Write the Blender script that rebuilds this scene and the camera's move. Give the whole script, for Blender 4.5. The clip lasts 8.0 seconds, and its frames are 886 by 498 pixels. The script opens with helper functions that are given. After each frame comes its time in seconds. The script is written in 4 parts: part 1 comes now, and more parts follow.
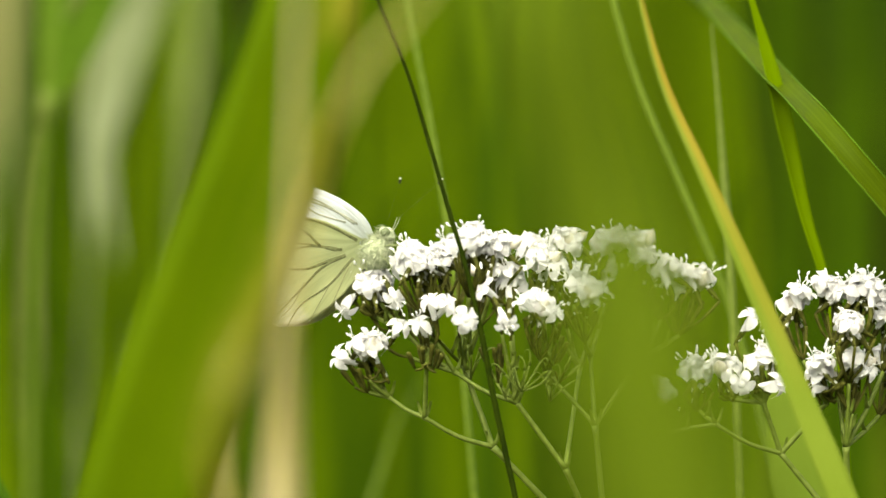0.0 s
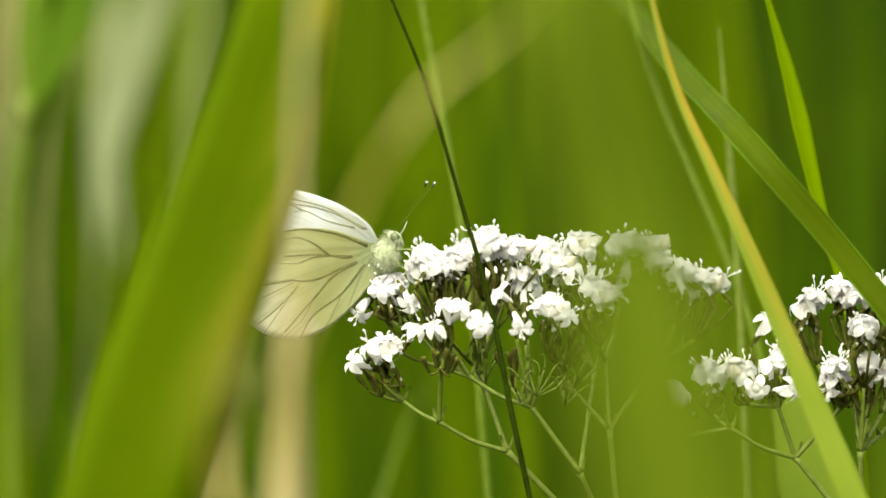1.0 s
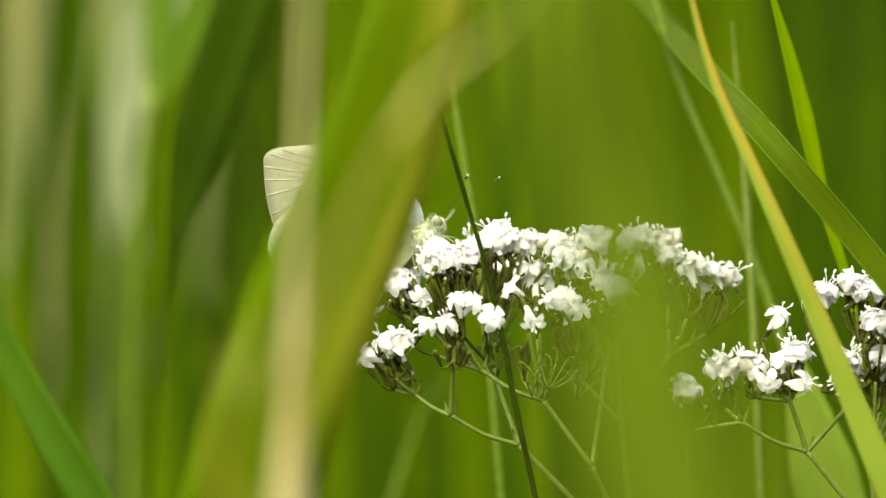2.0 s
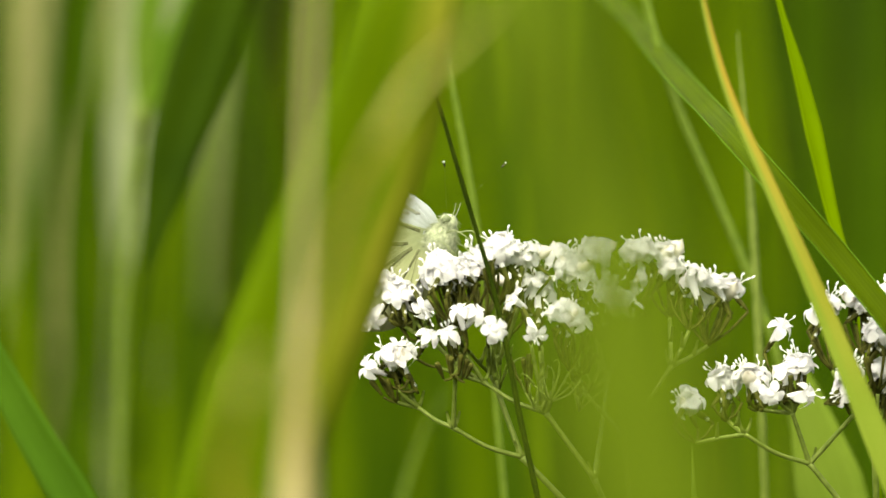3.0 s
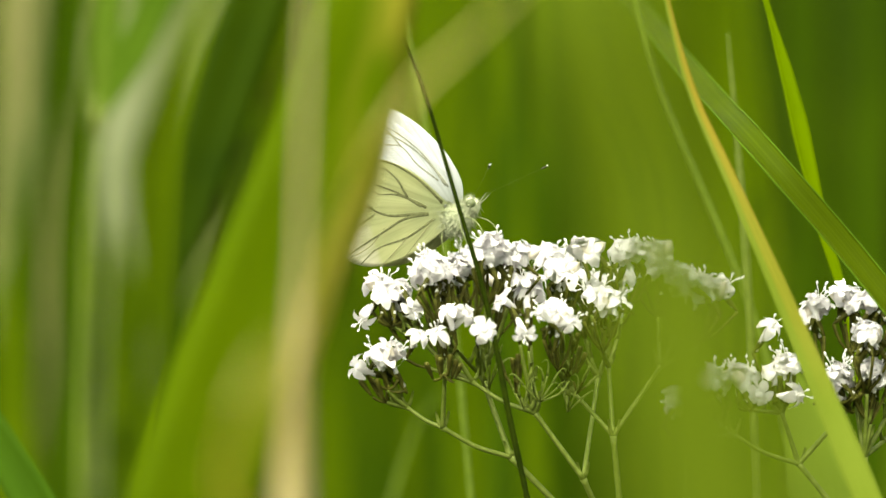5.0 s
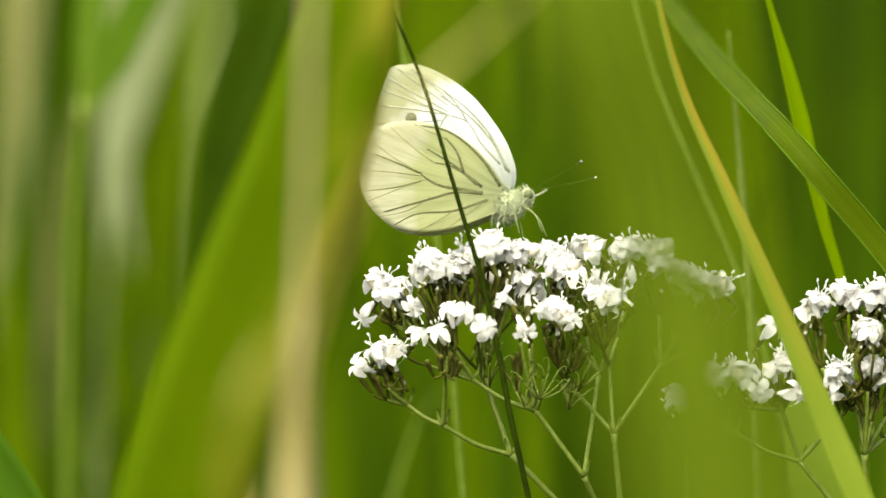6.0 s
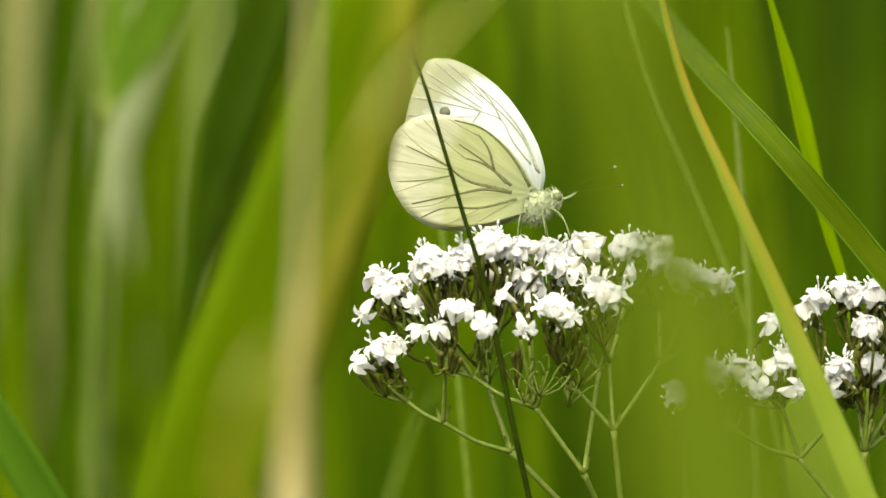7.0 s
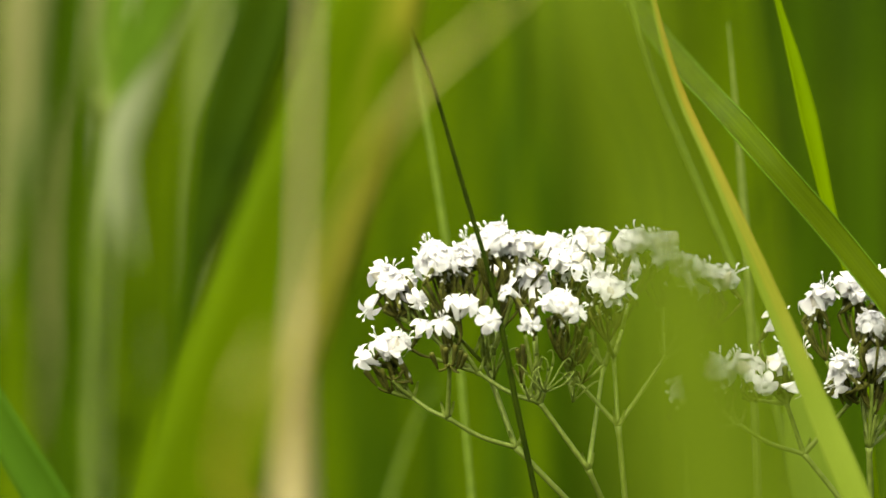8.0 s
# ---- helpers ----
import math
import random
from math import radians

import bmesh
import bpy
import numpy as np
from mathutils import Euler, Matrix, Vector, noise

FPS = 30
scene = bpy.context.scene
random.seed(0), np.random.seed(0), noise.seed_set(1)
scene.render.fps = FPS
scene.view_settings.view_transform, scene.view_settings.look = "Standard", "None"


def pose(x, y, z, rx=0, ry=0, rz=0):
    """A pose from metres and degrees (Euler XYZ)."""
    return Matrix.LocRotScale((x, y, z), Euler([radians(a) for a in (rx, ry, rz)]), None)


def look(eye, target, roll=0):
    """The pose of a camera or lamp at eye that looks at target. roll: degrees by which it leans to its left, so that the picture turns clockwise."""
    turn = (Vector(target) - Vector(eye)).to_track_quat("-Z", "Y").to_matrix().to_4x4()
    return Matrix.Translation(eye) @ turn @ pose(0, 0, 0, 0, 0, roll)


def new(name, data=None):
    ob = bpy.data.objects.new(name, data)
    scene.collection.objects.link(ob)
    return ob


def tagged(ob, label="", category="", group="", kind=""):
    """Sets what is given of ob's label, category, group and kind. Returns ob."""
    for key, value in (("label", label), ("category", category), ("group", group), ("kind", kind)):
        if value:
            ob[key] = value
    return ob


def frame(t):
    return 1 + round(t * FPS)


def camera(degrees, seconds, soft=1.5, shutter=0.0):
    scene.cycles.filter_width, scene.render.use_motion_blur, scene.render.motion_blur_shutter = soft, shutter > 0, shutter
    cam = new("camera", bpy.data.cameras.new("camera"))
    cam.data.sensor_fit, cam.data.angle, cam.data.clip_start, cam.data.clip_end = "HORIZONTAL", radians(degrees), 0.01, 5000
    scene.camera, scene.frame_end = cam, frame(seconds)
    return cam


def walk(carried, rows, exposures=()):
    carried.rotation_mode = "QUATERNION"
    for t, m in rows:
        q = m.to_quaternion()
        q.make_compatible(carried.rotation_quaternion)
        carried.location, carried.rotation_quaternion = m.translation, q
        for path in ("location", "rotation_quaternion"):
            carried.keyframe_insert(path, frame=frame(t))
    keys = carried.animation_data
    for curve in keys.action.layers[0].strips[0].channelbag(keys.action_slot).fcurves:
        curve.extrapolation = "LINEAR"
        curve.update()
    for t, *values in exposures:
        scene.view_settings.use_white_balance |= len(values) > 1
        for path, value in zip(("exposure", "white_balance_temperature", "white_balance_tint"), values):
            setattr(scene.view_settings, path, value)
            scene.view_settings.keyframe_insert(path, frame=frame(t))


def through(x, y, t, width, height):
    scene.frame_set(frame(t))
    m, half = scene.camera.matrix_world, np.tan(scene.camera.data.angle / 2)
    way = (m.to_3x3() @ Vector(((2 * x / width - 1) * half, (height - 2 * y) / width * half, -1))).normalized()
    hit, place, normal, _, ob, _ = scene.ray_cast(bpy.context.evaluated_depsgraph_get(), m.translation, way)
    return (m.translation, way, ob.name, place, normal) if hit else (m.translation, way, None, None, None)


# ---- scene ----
# Scale: the picture is 130 mm wide at the flower head, 1.5 m from the lens.
ZC = 0.95           # height of the lens over the ground
DF = 1.5            # distance of the flower head
PX = 0.13 / 1568    # metres per pixel of the camera's view at the flower head


def P(x, y, d=DF):
    """A place from a pixel of the camera's view (1568 wide, 882 high, y down) at the depth d."""
    s = PX * d / DF
    return Vector(((x - 784) * s, d, ZC - (y - 441) * s))


# ---- camera ----
cam = camera(2 * math.degrees(math.atan(0.065 / DF)), 8.0, shutter=0.4)
cam.data.dof.use_dof = True
cam.data.dof.focus_distance = DF
cam.data.dof.aperture_fstop = 16.0
CAM = [(0, -28, -9), (0.5, -24, 1), (1, -15, -1), (1.5, -5, -11), (1.7, 2, -17), (2.3, 12, -4), (2.8, 19, 4), (3, 18, 9),
       (3.5, 12, 24), (4, 8, 28), (4.5, 2, 15), (5.2, 1, 9), (6, 2, 5), (6.5, 0, -6), (7, 0, 0), (7.5, 5, -10), (8, 2, -8)]
walk(cam, [(t, look((0, 0, ZC), (-dx * PX, DF, ZC + dy * PX))) for t, dx, dy in CAM],
     exposures=[(0, 1.51, 7600, -5.0), (3, 1.57, 7600, -5.0), (4.5, 1.56, 7600, -5.0), (6, 1.50, 7600, -5.0), (7.5, 1.45, 7600, -5.0), (8, 1.45, 7600, -5.0)])


def cam_dx(t):
    return float(np.interp(t, [c[0] for c in CAM], [c[1] for c in CAM]))


def cam_dy(t):
    return float(np.interp(t, [c[0] for c in CAM], [c[2] for c in CAM]))


# ---- world and light ----
world = bpy.data.worlds.new("sky")
scene.world = world
world.use_nodes = True
wn = world.node_tree.nodes
sky = wn.new("ShaderNodeTexSky")
sky.sky_type = "NISHITA"
sky.sun_disc = False
sky.sun_elevation = radians(70)
sky.sun_rotation = radians(210)
sky.air_density, sky.dust_density, sky.ozone_density = 1.0, 6.0, 0.6
haze = wn.new("ShaderNodeHueSaturation")
haze.inputs["Saturation"].default_value = 0.35
world.node_tree.links.new(sky.outputs[0], haze.inputs["Color"])
world.node_tree.links.new(haze.outputs[0], wn["Background"].inputs[0])
wn["Background"].inputs[1].default_value = 0.15

sun_data = bpy.data.lights.new("sun", "SUN")
sun_data.energy, sun_data.angle, sun_data.color = 2.3, radians(50), (1.0, 0.96, 0.88)
sun = new("sun", sun_data)
sun.matrix_world = look((-1.2, -2.6, 4.3), (0.0, 1.5, 0.9))


# ---- materials ----
def material(name):
    m = bpy.data.materials.new(name)
    m.use_nodes = True
    return m, m.node_tree.nodes, m.node_tree.links


def ramp(n, stops):
    r = n.new("ShaderNodeValToRGB")
    e = r.color_ramp.elements
    while len(e) < len(stops):
        e.new(0.5)
    for el, (pos, col) in zip(e, stops):
        el.position, el.color = pos, (*col, 1)
    return r


def leafy(name, dark, light, vein, patch=None, rough=0.58, through=0.35, patch_at=0.55, patch_from=0.0, patch_above=None, patch_scale=16, island=0.0):
    """Blade tissue: lengthwise nerves over the uv (u across, v along in metres), mottling, optional withered patches."""
    m, n, l = material(name)
    b = n["Principled BSDF"]
    uv = n.new("ShaderNodeUVMap")
    mp = n.new("ShaderNodeMapping")
    mp.inputs["Scale"].default_value = (14, 6, 1)
    l.new(uv.outputs[0], mp.inputs[0])
    fine = n.new("ShaderNodeTexNoise")
    fine.inputs["Scale"].default_value = 1.6
    fine.inputs["Detail"].default_value = 4
    l.new(mp.outputs[0], fine.inputs[0])
    tc = n.new("ShaderNodeTexCoord")
    big = n.new("ShaderNodeTexNoise")
    big.inputs["Scale"].default_value = 55
    big.inputs["Detail"].default_value = 3
    l.new(tc.outputs["Object"], big.inputs[0])
    base = ramp(n, [(0.25, dark), (0.75, light)])
    l.new(big.outputs[0], base.inputs[0])
    nerve = ramp(n, [(0.45, (0, 0, 0)), (0.72, (1, 1, 1))])
    l.new(fine.outputs[0], nerve.inputs[0])
    mix = n.new("ShaderNodeMixRGB")
    mix.inputs[2].default_value = (*vein, 1)
    mult = n.new("ShaderNodeMath")
    mult.operation = "MULTIPLY"
    mult.inputs[1].default_value = 0.55
    l.new(nerve.outputs[0], mult.inputs[0])
    l.new(mult.outputs[0], mix.inputs[0])
    l.new(base.outputs[0], mix.inputs[1])
    col = mix.outputs[0]
    if patch:
        pm = n.new("ShaderNodeMapping")
        pm.inputs["Scale"].default_value = (2.2, patch_scale, 1)
        l.new(uv.outputs[0], pm.inputs[0])
        pn = n.new("ShaderNodeTexNoise")
        pn.inputs["Scale"].default_value = 1.0
        pn.inputs["Detail"].default_value = 4
        l.new(pm.outputs[0], pn.inputs[0])
        pr = ramp(n, [(patch_at - 0.08, (0, 0, 0)), (patch_at + 0.12, (1, 1, 1))])
        l.new(pn.outputs[0], pr.inputs[0])
        mix2 = n.new("ShaderNodeMixRGB")
        mix2.inputs[2].default_value = (*patch, 1)
        sep = n.new("ShaderNodeSeparateXYZ")
        l.new(uv.outputs[0], sep.inputs[0])
        half = n.new("ShaderNodeMapRange")
        half.inputs["From Min"].default_value, half.inputs["From Max"].default_value = patch_from - 0.15, patch_from + 0.15
        l.new(sep.outputs[0], half.inputs[0])
        both = n.new("ShaderNodeMath")
        both.operation = "MULTIPLY"
        l.new(pr.outputs[0], both.inputs[0])
        l.new(half.outputs[0], both.inputs[1])
        mask = both.outputs[0]
        if patch_above:
            rise = n.new("ShaderNodeMapRange")
            rise.inputs["From Min"].default_value, rise.inputs["From Max"].default_value = patch_above - 0.03, patch_above + 0.02
            l.new(sep.outputs[1], rise.inputs[0])
            third = n.new("ShaderNodeMath")
            third.operation = "MULTIPLY"
            l.new(mask, third.inputs[0])
            l.new(rise.outputs[0], third.inputs[1])
            mask = third.outputs[0]
        l.new(mask, mix2.inputs[0])
        l.new(col, mix2.inputs[1])
        col = mix2.outputs[0]
    if island:
        geo = n.new("ShaderNodeNewGeometry")
        hsv = n.new("ShaderNodeHueSaturation")
        mr = n.new("ShaderNodeMapRange")
        mr.inputs["To Min"].default_value, mr.inputs["To Max"].default_value = 1 - island, 1 + island
        l.new(geo.outputs["Random Per Island"], mr.inputs[0])
        l.new(mr.outputs[0], hsv.inputs["Value"])
        l.new(col, hsv.inputs["Color"])
        col = hsv.outputs[0]
    l.new(col, b.inputs["Base Color"])
    b.inputs["Roughness"].default_value = rough
    b.inputs["Specular IOR Level"].default_value = 0.04
    bump = n.new("ShaderNodeBump")
    bump.inputs["Strength"].default_value = 0.35
    bump.inputs["Distance"].default_value = 0.0003
    l.new(fine.outputs[0], bump.inputs["Height"])
    l.new(bump.outputs[0], b.inputs["Normal"])
    tr = n.new("ShaderNodeBsdfTranslucent")
    l.new(col, tr.inputs[0])
    ms = n.new("ShaderNodeMixShader")
    ms.inputs[0].default_value = through
    l.new(b.outputs[0], ms.inputs[1])
    l.new(tr.outputs[0], ms.inputs[2])
    l.new(ms.outputs[0], n["Material Output"].inputs[0])
    return m


def plain(name, c0, c1, scale=800.0, rough=0.6, through=0.0, gloss=0.22):
    """Two-tone mottled tissue over object space, with fine relief."""
    m, n, l = material(name)
    b = n["Principled BSDF"]
    tc = n.new("ShaderNodeTexCoord")
    no = n.new("ShaderNodeTexNoise")
    no.inputs["Scale"].default_value = scale
    no.inputs["Detail"].default_value = 4
    l.new(tc.outputs["Object"], no.inputs[0])
    r = ramp(n, [(0.3, c0), (0.7, c1)])
    l.new(no.outputs[0], r.inputs[0])
    l.new(r.outputs[0], b.inputs["Base Color"])
    b.inputs["Roughness"].default_value = rough
    b.inputs["Specular IOR Level"].default_value = gloss
    bump = n.new("ShaderNodeBump")
    bump.inputs["Strength"].default_value = 0.3
    bump.inputs["Distance"].default_value = 0.0002
    l.new(no.outputs[0], bump.inputs["Height"])
    l.new(bump.outputs[0], b.inputs["Normal"])
    if through:
        tr = n.new("ShaderNodeBsdfTranslucent")
        l.new(r.outputs[0], tr.inputs[0])
        ms = n.new("ShaderNodeMixShader")
        ms.inputs[0].default_value = through
        l.new(b.outputs[0], ms.inputs[1])
        l.new(tr.outputs[0], ms.inputs[2])
        l.new(ms.outputs[0], n["Material Output"].inputs[0])
    return m


M_LEAF = leafy("reed_leaf", (0.0573, 0.102, 0.00141), (0.094, 0.148, 0.00283), (0.114, 0.17, 0.00424))
M_LEAF_WORN = leafy("reed_leaf_worn", (0.0600, 0.104, 0.00125), (0.0815, 0.129, 0.0019), (0.096, 0.142, 0.0025), patch=(0.265, 0.236, 0.027), patch_at=0.47, patch_from=0.62, patch_above=0.962, patch_scale=30)
M_LEAF_HAZE = leafy("broad_leaf", (0.0690, 0.103, 0.0034), (0.094, 0.136, 0.0080), (0.105, 0.147, 0.0115))
M_LEAF_DEEP = leafy("deep_green_leaf", (0.0237, 0.0524, 0.000551), (0.0391, 0.0772, 0.00165), (0.0524, 0.0937, 0.00276))
M_LEAF_FRESH = leafy("fresh_leaf", (0.0601, 0.127, 0.00707), (0.099, 0.177, 0.0141), (0.113, 0.191, 0.0212))
M_LEAF_GRASS = leafy("grass_green_leaf", (0.034, 0.083, 0.0038), (0.056, 0.119, 0.0068), (0.072, 0.140, 0.013))
M_LEAF_ARCH = leafy("arching_leaf", (0.036, 0.061, 0.0008), (0.059, 0.090, 0.0016), (0.082, 0.116, 0.005))
M_LEAF_LIGHT = leafy("light_leaf", (0.124, 0.187, 0.0175), (0.168, 0.237, 0.029), (0.180, 0.249, 0.035))
M_LEAF_SILVER = leafy("silvery_leaf", (0.191, 0.226, 0.099), (0.297, 0.332, 0.184), (0.318, 0.353, 0.212))
M_LEAF_BRIGHT = leafy("bright_leaf", (0.0905, 0.153, 0.00113), (0.136, 0.215, 0.00226), (0.158, 0.232, 0.00565))
M_LEAF_PALE = leafy("pale_leaf", (0.127, 0.163, 0.0424), (0.226, 0.262, 0.099), (0.24, 0.276, 0.12))
M_DRY = leafy("dry_leaf", (0.484, 0.409, 0.112), (0.688, 0.605, 0.223), (0.744, 0.67, 0.316), through=0.45)
M_DRY_STEM = plain("dry_stem", (0.275, 0.218, 0.093), (0.415, 0.350, 0.194), 60, 0.6, 0.2)
M_TAWNY = leafy("tawny_leaf", (0.141, 0.205, 0.0155), (0.205, 0.262, 0.0353), (0.24, 0.29, 0.0495), patch=(0.391, 0.26, 0.0372), patch_at=0.34, patch_from=0.45, patch_above=0.975)
M_STEM_DARK = plain("dark_stem", (0.0075, 0.014, 0.0008), (0.017, 0.027, 0.0015), 500, 1.0, gloss=0.03)
M_STEM = plain("green_stem", (0.08299, 0.1186, 0.01304), (0.1482, 0.1838, 0.03557), 900, 0.55, 0.1)
M_GRASS_STEM = plain("grass_stem", (0.076, 0.1216, 0.0076), (0.1292, 0.1824, 0.019), 900, 0.55, 0.15)
M_CALYX = plain("calyx", (0.020, 0.021, 0.003), (0.080, 0.080, 0.012), 700, 0.7, gloss=0.1)
M_STRAW = plain("straw", (0.158, 0.153, 0.0512), (0.26, 0.242, 0.0977), 160, 0.6, 0.1)
# Near-black leaf tone: the shade between the reeds is put into the colour.
M_SHADE_DARK = leafy("shade_dark_leaf", (0.00456, 0.0076, 0.000456), (0.01444, 0.02052, 0.00114), (0.0228, 0.02736, 0.00228), through=0.1)
# Green leaf tone darkened so that the colour itself carries the shade.
M_SHADE_GREEN = leafy("shade_green_leaf", (0.0102, 0.0242, 0.000372), (0.0242, 0.0465, 0.000744), (0.0316, 0.0577, 0.00112), through=0.12)
M_PETAL = plain("petal", (0.84, 0.82, 0.84), (0.90, 0.89, 0.90), 1100, 0.6, 0.42)
M_BUD = plain("bud", (0.60, 0.53, 0.46), (0.78, 0.74, 0.67), 1200, 0.5, 0.2)
M_BED = leafy("reed_bed", (0.0147, 0.0277, 0.000407), (0.0387, 0.0631, 0.000814), (0.0501, 0.0733, 0.00163), island=0.55)
M_GROUND = plain("soil", (0.0228, 0.0304, 0.00608), (0.0532, 0.0608, 0.0152), 30, 0.9)
M_GRASS = leafy("meadow_grass", (0.0339, 0.0636, 0.00212), (0.0742, 0.113, 0.00424), (0.094, 0.127, 0.00848), island=0.4)


# ---- shapes ----
def mesh_of(bm, name, mat, smooth=True):
    me = bpy.data.meshes.new(name)
    bm.to_mesh(me)
    bm.free()
    for p in me.polygons:
        p.use_smooth = smooth
    me.materials.append(mat)
    return me


def part(name, bm, mat, parent, label=""):
    ob = new(name, bm if isinstance(bm, bpy.types.Mesh) else mesh_of(bm, name, mat))
    ob.parent = parent
    return tagged(ob, label)


def spline(pts, n):
    """About n places along a smooth curve through pts: chord-length Hermite, spans sampled alike."""
    pts = [Vector(p) for p in pts]
    k = len(pts)
    seg = [max((pts[i + 1] - pts[i]).length, 1e-9) for i in range(k - 1)]
    tan = []
    for i in range(k):
        if i == 0:
            tan.append((pts[1] - pts[0]) / seg[0])
        elif i == k - 1:
            tan.append((pts[-1] - pts[-2]) / seg[-1])
        else:
            a, c = (pts[i] - pts[i - 1]) / seg[i - 1], (pts[i + 1] - pts[i]) / seg[i]
            tan.append((a * seg[i] + c * seg[i - 1]) / (seg[i] + seg[i - 1]))
    per, out = max(2, round(n / (k - 1))), [pts[0]]
    for i in range(k - 1):
        for q in range(1, per + 1):
            u = q / per
            out.append(pts[i] * (2 * u ** 3 - 3 * u * u + 1) + tan[i] * (seg[i] * (u ** 3 - 2 * u * u + u))
                       + pts[i + 1] * (3 * u * u - 2 * u ** 3) + tan[i + 1] * (seg[i] * (u ** 3 - u * u)))
    return out


def shares(pts):
    """The share of the whole length run at each place."""
    run = [0.0]
    for p, q in zip(pts, pts[1:]):
        run.append(run[-1] + (q - p).length)
    return [r / run[-1] for r in run]


def tube(bm, pts, radii, sides=8, cap=True):
    """A tapered round stalk along pts."""
    rings, n, sh = [], len(pts), shares(pts)
    for i, p in enumerate(pts):
        t = (pts[min(i + 1, n - 1)] - pts[max(i - 1, 0)]).normalized()
        a = t.orthogonal().normalized() if abs(t.y) > 0.9 else t.cross(Vector((0, 1, 0))).normalized()
        b = t.cross(a)
        r = radii(sh[i]) if callable(radii) else radii
        rings.append([bm.verts.new(p + (a * math.cos(2 * math.pi * k / sides) + b * math.sin(2 * math.pi * k / sides)) * r) for k in range(sides)])
    for r0, r1 in zip(rings, rings[1:]):
        for k in range(sides):
            bm.faces.new((r0[k], r0[(k + 1) % sides], r1[(k + 1) % sides], r1[k]))
    if cap:
        bm.faces.new(rings[0][::-1])
        bm.faces.new(rings[-1])
    return bm


def ribbon(bm, pts, width, fold=0.25, twist=0.0, thick=0.0003, facing=(0, -1, 0)):
    """A blade along pts with a folded section, two skins and closed rims. width and twist (degrees): functions of 0..1."""
    uvl = bm.loops.layers.uv.verify()
    n, rows, run, sh = len(pts), [], 0.0, shares(pts)
    cols = (-1.0, -0.55, 0.0, 0.55, 1.0)
    for i, p in enumerate(pts):
        if i:
            run += (p - pts[i - 1]).length
        s = sh[i]
        t = (pts[min(i + 1, n - 1)] - pts[max(i - 1, 0)]).normalized()
        side = t.cross(Vector(facing))
        side = side.normalized() if side.length > 1e-4 else Vector((1, 0, 0))
        side = Matrix.Rotation(radians(twist(s) if callable(twist) else twist), 3, t) @ side
        nor = side.cross(t).normalized()
        w = max(width(s) / 2, 0.00015)
        up = [bm.verts.new(p + side * (w * c) + nor * (fold * w * abs(c) + thick * (1 - abs(c) * 0.8) / 2)) for c in cols]
        dn = [bm.verts.new(p + side * (w * c) + nor * (fold * w * abs(c) - thick * (1 - abs(c) * 0.8) / 2)) for c in cols]
        rows.append((up, dn, run))

    def quad(vs, us, va, vb):
        f = bm.faces.new(vs)
        for loop, uu, vv in zip(f.loops, us, (va, va, vb, vb)):
            loop[uvl].uv = (uu, vv)

    for (u0, d0, v0), (u1, d1, v1) in zip(rows, rows[1:]):
        for k in range(4):
            a, b = (cols[k] + 1) / 2, (cols[k + 1] + 1) / 2
            quad((u0[k], u0[k + 1], u1[k + 1], u1[k]), (a, b, b, a), v0, v1)
            quad((d0[k + 1], d0[k], d1[k], d1[k + 1]), (b, a, a, b), v0, v1)
        quad((d0[0], u0[0], u1[0], d1[0]), (0, 0, 0, 0), v0, v1)
        quad((u0[4], d0[4], d1[4], u1[4]), (1, 1, 1, 1), v0, v1)
    for up, dn, _ in (rows[0], rows[-1]):
        for k in range(4):
            bm.faces.new((up[k], dn[k], dn[k + 1], up[k + 1]))
    return bm


def rooted(name, base, label, category, group):
    ob = new(name, None)
    ob.location = (base[0], base[1], -0.004)
    return tagged(ob, label, category, group), Vector(ob.location)


def blade(name, base, pts, width, mat, label, category="grass", group="", fold=0.25, twist=0.0, n=60, thick=0.0003):
    """A plant with one long leaf, rooted at base (x, y) on the ground, that rises through pts; a midrib runs along it."""
    plant, root = rooted(name, base, label, category, group)
    line = [p - root for p in spline([root] + list(pts), n)]
    leaf = part("leaf", ribbon(bmesh.new(), line, width, fold, twist, thick), mat, plant)
    part("midrib", tube(bmesh.new(), line[:-2], lambda s: max(0.0005 * (1 - s), 0.00012), 5), mat, leaf)
    return plant


def margins(plant, mat, r, label):
    """Fine raised rims along both edges of a plant's leaf."""
    leaf = plant.children[0]
    for first in (0, 4):
        vs = leaf.data.vertices
        line = [(vs[k + first].co + vs[k + first + 5].co) / 2 for k in range(0, len(vs) - 10, 10)]
        part("margin", tube(bmesh.new(), line, r, 5), mat, leaf, label)


def stalk(name, base, pts, radii, mat, label, category="grass", group="", n=60, nodes=(), sides=8):
    """A plant with one round stem; nodes: shares of the length at which it has joints."""
    plant, root = rooted(name, base, label, category, group)
    line = [p - root for p in spline([root] + list(pts), n)]
    part("stem", tube(bmesh.new(), line, radii, sides), mat, plant)
    sh = shares(line)
    for s in nodes:
        k = min(range(1, len(line) - 1), key=lambda q: abs(sh[q] - s))
        t = (line[k + 1] - line[k - 1]).normalized()
        r = radii(s)
        ring = [line[k] + t * h for h in (-1.4 * r, -0.5 * r, 0.5 * r, 1.4 * r)]
        part("node", tube(bmesh.new(), ring, lambda q, r=r: r * (1.03 + 0.35 * math.sin(math.pi * q)), sides), mat, plant, "swollen joint of the stem")
    return plant


